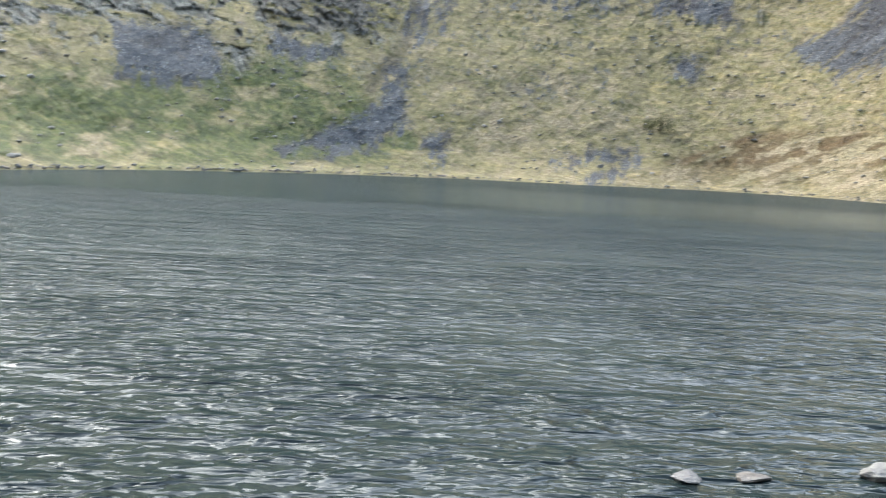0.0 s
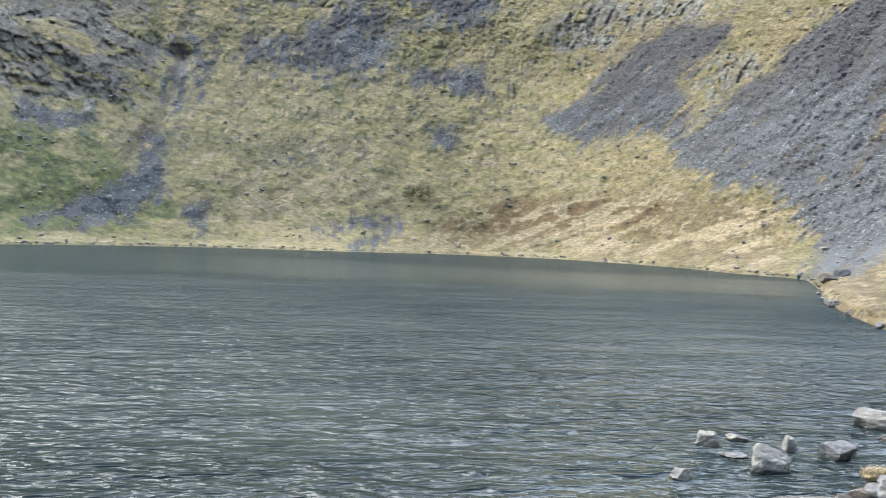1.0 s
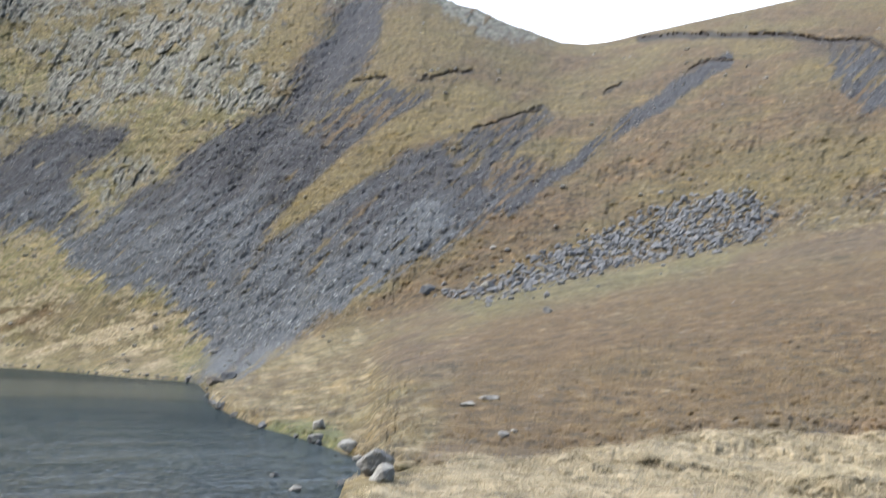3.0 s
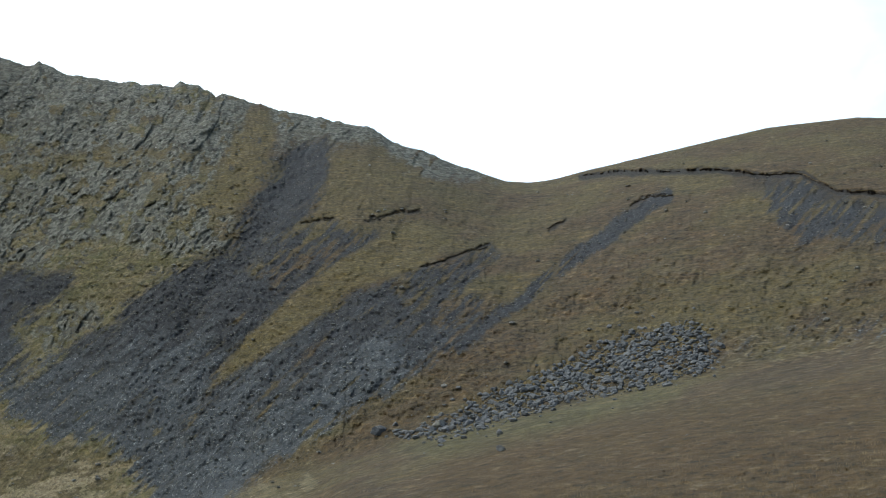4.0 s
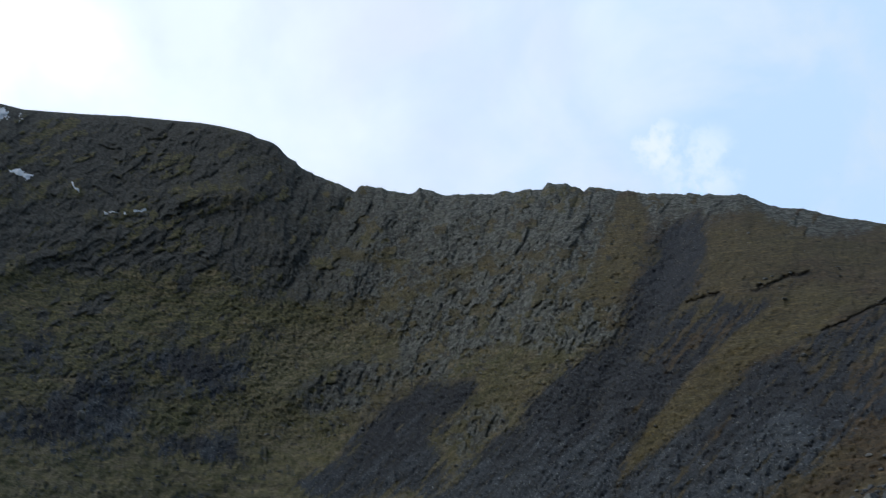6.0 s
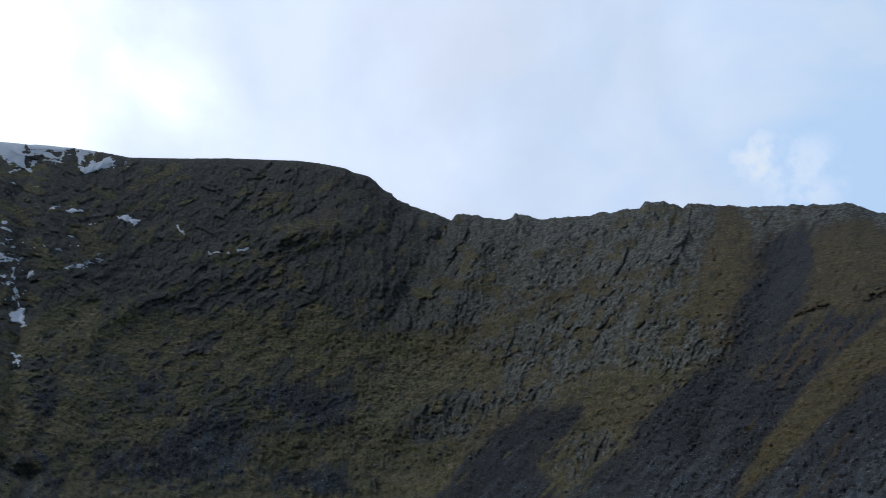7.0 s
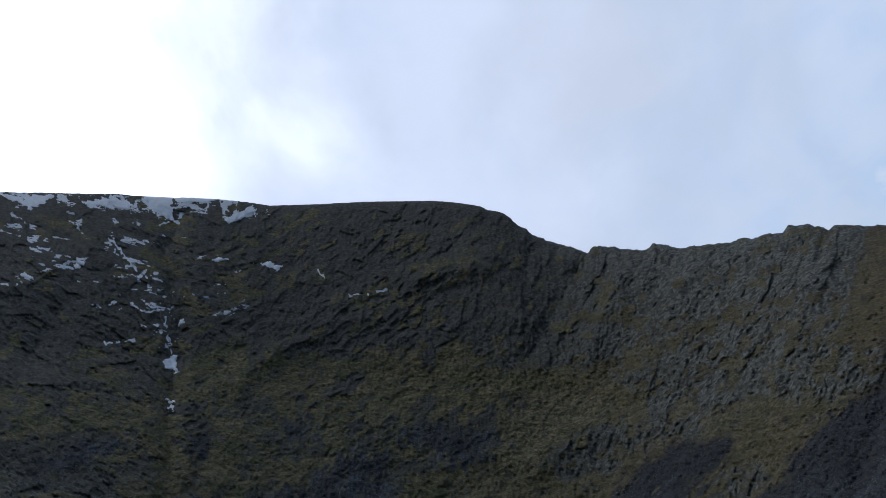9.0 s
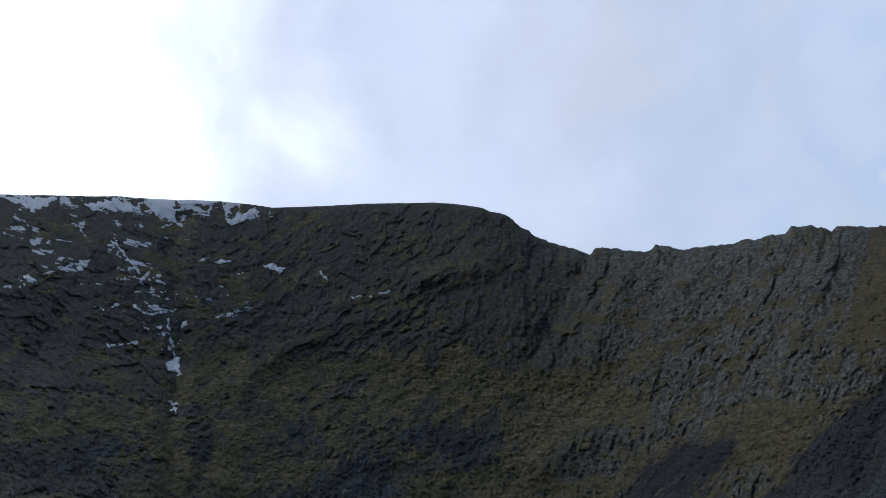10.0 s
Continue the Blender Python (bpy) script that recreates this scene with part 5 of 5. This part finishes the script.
def bush_for_hollow(place, wide, tall, seed):
    """A low wind-cut bush that stands in for a dark hollow: a few stems and many small sprays."""
    base = new("hollow_bush")
    base.location = place
    rng = np.random.RandomState(seed)
    stems = []
    for _ in range(7):
        q = rng.uniform(0, 2 * np.pi)
        tip = np.array((math.cos(q) * wide * 0.3, math.sin(q) * wide * 0.3, tall * 0.6))
        side = np.array((-math.sin(q), math.cos(q), 0)) * 0.06
        up = np.array((0, 0, 0.06))
        v = np.array([-side, side, up, tip - side * 0.4, tip + side * 0.4, tip + up * 0.4])
        stems.append((v, np.array([(0, 1, 4), (0, 4, 3), (1, 2, 5), (1, 5, 4), (2, 0, 3), (2, 3, 5)])))
    wood = merged("stems", stems, PEAT)
    wood.parent = base
    sprays = []
    for _ in range(900):
        d = rng.randn(3)
        d[2] = abs(d[2])
        d = d / np.linalg.norm(d) * rng.uniform(0.45, 1.0) ** 0.5
        p = d * (wide * 0.5, wide * 0.4, tall) * (1 + 0.25 * math.sin(5 * d[0] + 3 * d[1]))
        t, g = tuft(rng, 4, 0.42, 0.1, (d[0] * 0.6, d[1] * 0.6))
        sprays.append((t + p, g))
    leaves = merged("foliage", sprays, MOSS)
    leaves.parent = base
    tagged(leaves, kind="stuff")
    return tagged(base, "low dark green bush in place of a dark hollow on the grassy slope", "bush")


# added bush, put where the slope has a dark green hollow
bush_for_hollow(on_ground(10.9, 2.0), 5.5, 2.6, 7)


# ---- snow lying in the hollows of the north-west face ----
SNOW, n = material("old snow")
pos = n.node("ShaderNodeTexCoord").outputs["Object"]
finish(n, n.mix(n.ramp(n.noise(pos, 0.5, 5.0, 0.6), 0.35, 0.7), (0.80, 0.83, 0.88), (0.92, 0.93, 0.95)), 0.6, n.noise(pos, 1.2, 5.0, 0.6), 0.4, 0.2)


def snow_patch(outline, label):
    """Snow over one hollow: it follows the rock beneath and thins out under it at the rim."""
    g = SHAPE["ground"]
    ring = np.array(outline)
    cols = np.where((g["bearings"] > ring[:, 0].min() - 0.4) & (g["bearings"] < ring[:, 0].max() + 0.4))[0]
    rise = g["rise"][cols]
    ok = (rise > ring[:, 1].min() - 0.3) & (rise < ring[:, 1].max() + 0.3) & (g["far"][cols] < 480)
    rows = np.where(ok.any(0))[0]
    lo, hi = rows.min(), rows.max() + 1
    rise, p, ok = rise[:, lo:hi], g["p"][cols, lo:hi], ok[:, lo:hi]
    a = np.repeat(g["bearings"][cols][:, None], hi - lo, 1)
    ragged = fbm(a * 3, (rise - dip(a)) * 7, 4, 601, 0.7)
    deep = smooth(-0.10, 0.12, inside(outline, a, rise) + 0.30 * ragged - 0.02)
    eye = np.array(EYE)
    away = p - eye
    p = p - away / np.linalg.norm(away, axis=-1, keepdims=True) * (1.3 * (deep - 0.4))[..., None]
    keep = (deep > 0.02) & ok
    n_rows = hi - lo
    faces = [(i * n_rows + j, i * n_rows + j + 1, (i + 1) * n_rows + j + 1, (i + 1) * n_rows + j)
             for i in range(len(cols) - 1) for j in range(n_rows - 1) if keep[i:i + 2, j:j + 2].all()]
    # the largest piece that hangs together
    home = {k: k for q in faces for k in q}

    def root(k):
        while home[k] != k:
            home[k] = home[home[k]]
            k = home[k]
        return k

    for q in faces:
        for k in q[1:]:
            home[root(k)] = root(q[0])
    tally = {}
    for q in faces:
        tally[root(q[0])] = tally.get(root(q[0]), 0) + 1
    best = max(tally, key=tally.get)
    faces = [q for q in faces if root(q[0]) == best]
    used = sorted({k for q in faces for k in q})
    at = {k: i for i, k in enumerate(used)}
    ob = new("snow_patch", mesh_of("snow_patch", p.reshape(-1, 3)[used], [[at[k] for k in q] for q in faces], SNOW, False))
    tagged(ob, label, "snow", "snow on the north-west face")


snow_patch(((-4.95, 25.0), (-3.3, 25.0), (-3.15, 23.7), (-3.9, 23.9), (-4.5, 24.3)), "white snow wedge filling the head of the gully")
snow_patch(((-12.6, 24.3), (-11.0, 24.3), (-9.3, 24.65), (-10.0, 24.0), (-10.6, 23.7), (-11.3, 23.9)), "broad snow sheet below the plateau rim")
snow_patch(((-0.2, 23.9), (0.5, 24.4), (1.2, 24.75), (1.6, 24.3), (2.1, 24.55), (2.2, 24.3), (1.1, 24.1), (0.0, 23.7)), "forked snow streak under the plateau rim")
snow_patch(((-3.25, 16.5), (-2.9, 16.7), (-2.5, 16.8), (-2.45, 16.0), (-2.9, 15.95)), "bright snow plug in the wet gully")
snow_patch(((-8.0, 24.3), (-6.4, 24.75), (-5.4, 24.4), (-5.6, 24.15), (-7.6, 24.1)), "thin snow cover on the rim rocks")
snow_patch(((-3.2, 25.0), (-1.5, 25.05), (-0.6, 24.95), (-1.5, 24.7), (-3.0, 24.6)), "snow strip along the plateau rim")
snow_patch(((-2.0, 21.65), (-1.7, 22.0), (-0.9, 21.85)), "small snow wedge on a rock ledge")
snow_patch(((-0.9, 21.75), (-0.6, 21.95), (0.1, 21.8), (-0.4, 21.65)), "small bright snow patch on a ledge")
snow_patch(((1.8, 21.65), (2.3, 21.75), (3.1, 21.5), (2.7, 21.35)), "flat snow patch on a grassy ledge")
snow_patch(((-8.6, 21.0), (-7.5, 21.5), (-7.9, 20.95)), "snow streak slanting along a ledge")
snow_patch(((-11.3, 20.2), (-10.6, 20.5), (-9.9, 20.4), (-10.2, 20.1)), "long thin snow streak on a ledge")
snow_patch(((-2.85, 18.4), (-2.3, 18.65), (-2.4, 18.25)), "little snow patch beside the gully")
snow_patch(((-2.9, 14.6), (-2.6, 14.5), (-2.5, 14.0), (-2.8, 14.0)), "narrow snow remnant in the gully bed")


# ---- undercut edges of bare peat on the grass slope ----
def peat_edge(line, tall, label, seed):
    """A broken edge: dark peat face below, turf lip hanging over it."""
    rng = np.random.RandomState(seed)
    p = np.array(line, float)
    count = max(8, int(np.abs(np.diff(p[:, 0])).sum() / 0.05))
    b = np.linspace(p[0, 0], p[-1, 0], count)
    e = np.interp(b, p[:, 0], p[:, 1]) + 0.10 * fbm(b * 1.5, b * 0, 4, seed)
    ends = np.minimum(1, np.minimum(np.arange(count), np.arange(count)[::-1]) / 4)
    high = tall * ends * np.clip(0.75 + 0.7 * fbm(b * 2.5, b * 0, 3, seed + 5), 0.15, 1.6)
    face, lip = [], []
    for q, r, h in zip(b, e, high):
        at = np.array(on_ground(q, r))
        out = -np.array((math.sin(radians(q)), math.cos(radians(q)), 0))
        jit = rng.uniform(-0.06, 0.06, 4)
        face.append([at + out * d + (0, 0, z) for d, z in ((1.0 * h + 0.2, -1.5 * h - 0.3), (0.30 * h + jit[0], -0.5 * h), (0.35 * h + jit[1], 0.05 * h), (0.62 * h + jit[2], 0.36 * h), (-0.5, 0.34 * h))])
        lip.append([at + out * d + (0, 0, z) for d, z in ((0.45 * h, 0.30 * h), (0.85 * h + jit[3], 0.36 * h), (0.72 * h + jit[3], 0.58 * h), (0.0, 0.66 * h), (-1.4, 0.35 * h))])
    base = new("peat_edge")
    for name, ring, mat in (("peat_face", face, PEAT), ("turf_lip", lip, TURF_LIP)):
        v = np.array(ring).reshape(-1, 3)
        f = [(i * 5 + j, (i + 1) * 5 + j, (i + 1) * 5 + j + 1, i * 5 + j + 1) for i in range(count - 1) for j in range(4)]
        part(name, v, f, mat, base, "", False)
    return tagged(base, label, "peat bank", "peat edges on the slope")


TURF_LIP, n = material("brown turf lip")
pos = n.node("ShaderNodeTexCoord").outputs["Object"]
finish(n, n.mix(n.ramp(n.noise(pos, 1.1, 5.0, 0.65), 0.35, 0.65), (0.058, 0.040, 0.015), (0.125, 0.086, 0.034)), 0.9, n.noise(pos, 4.0, 5.0, 0.65), 0.9, 0.2)
peat_edge(LIP, 0.75, "long broken edge of black peat under brown turf", 701)
for k, line in enumerate(CRACKS):
    peat_edge(line, 0.26, "short slip of dark peat in the grass slope", 720 + 10 * k)
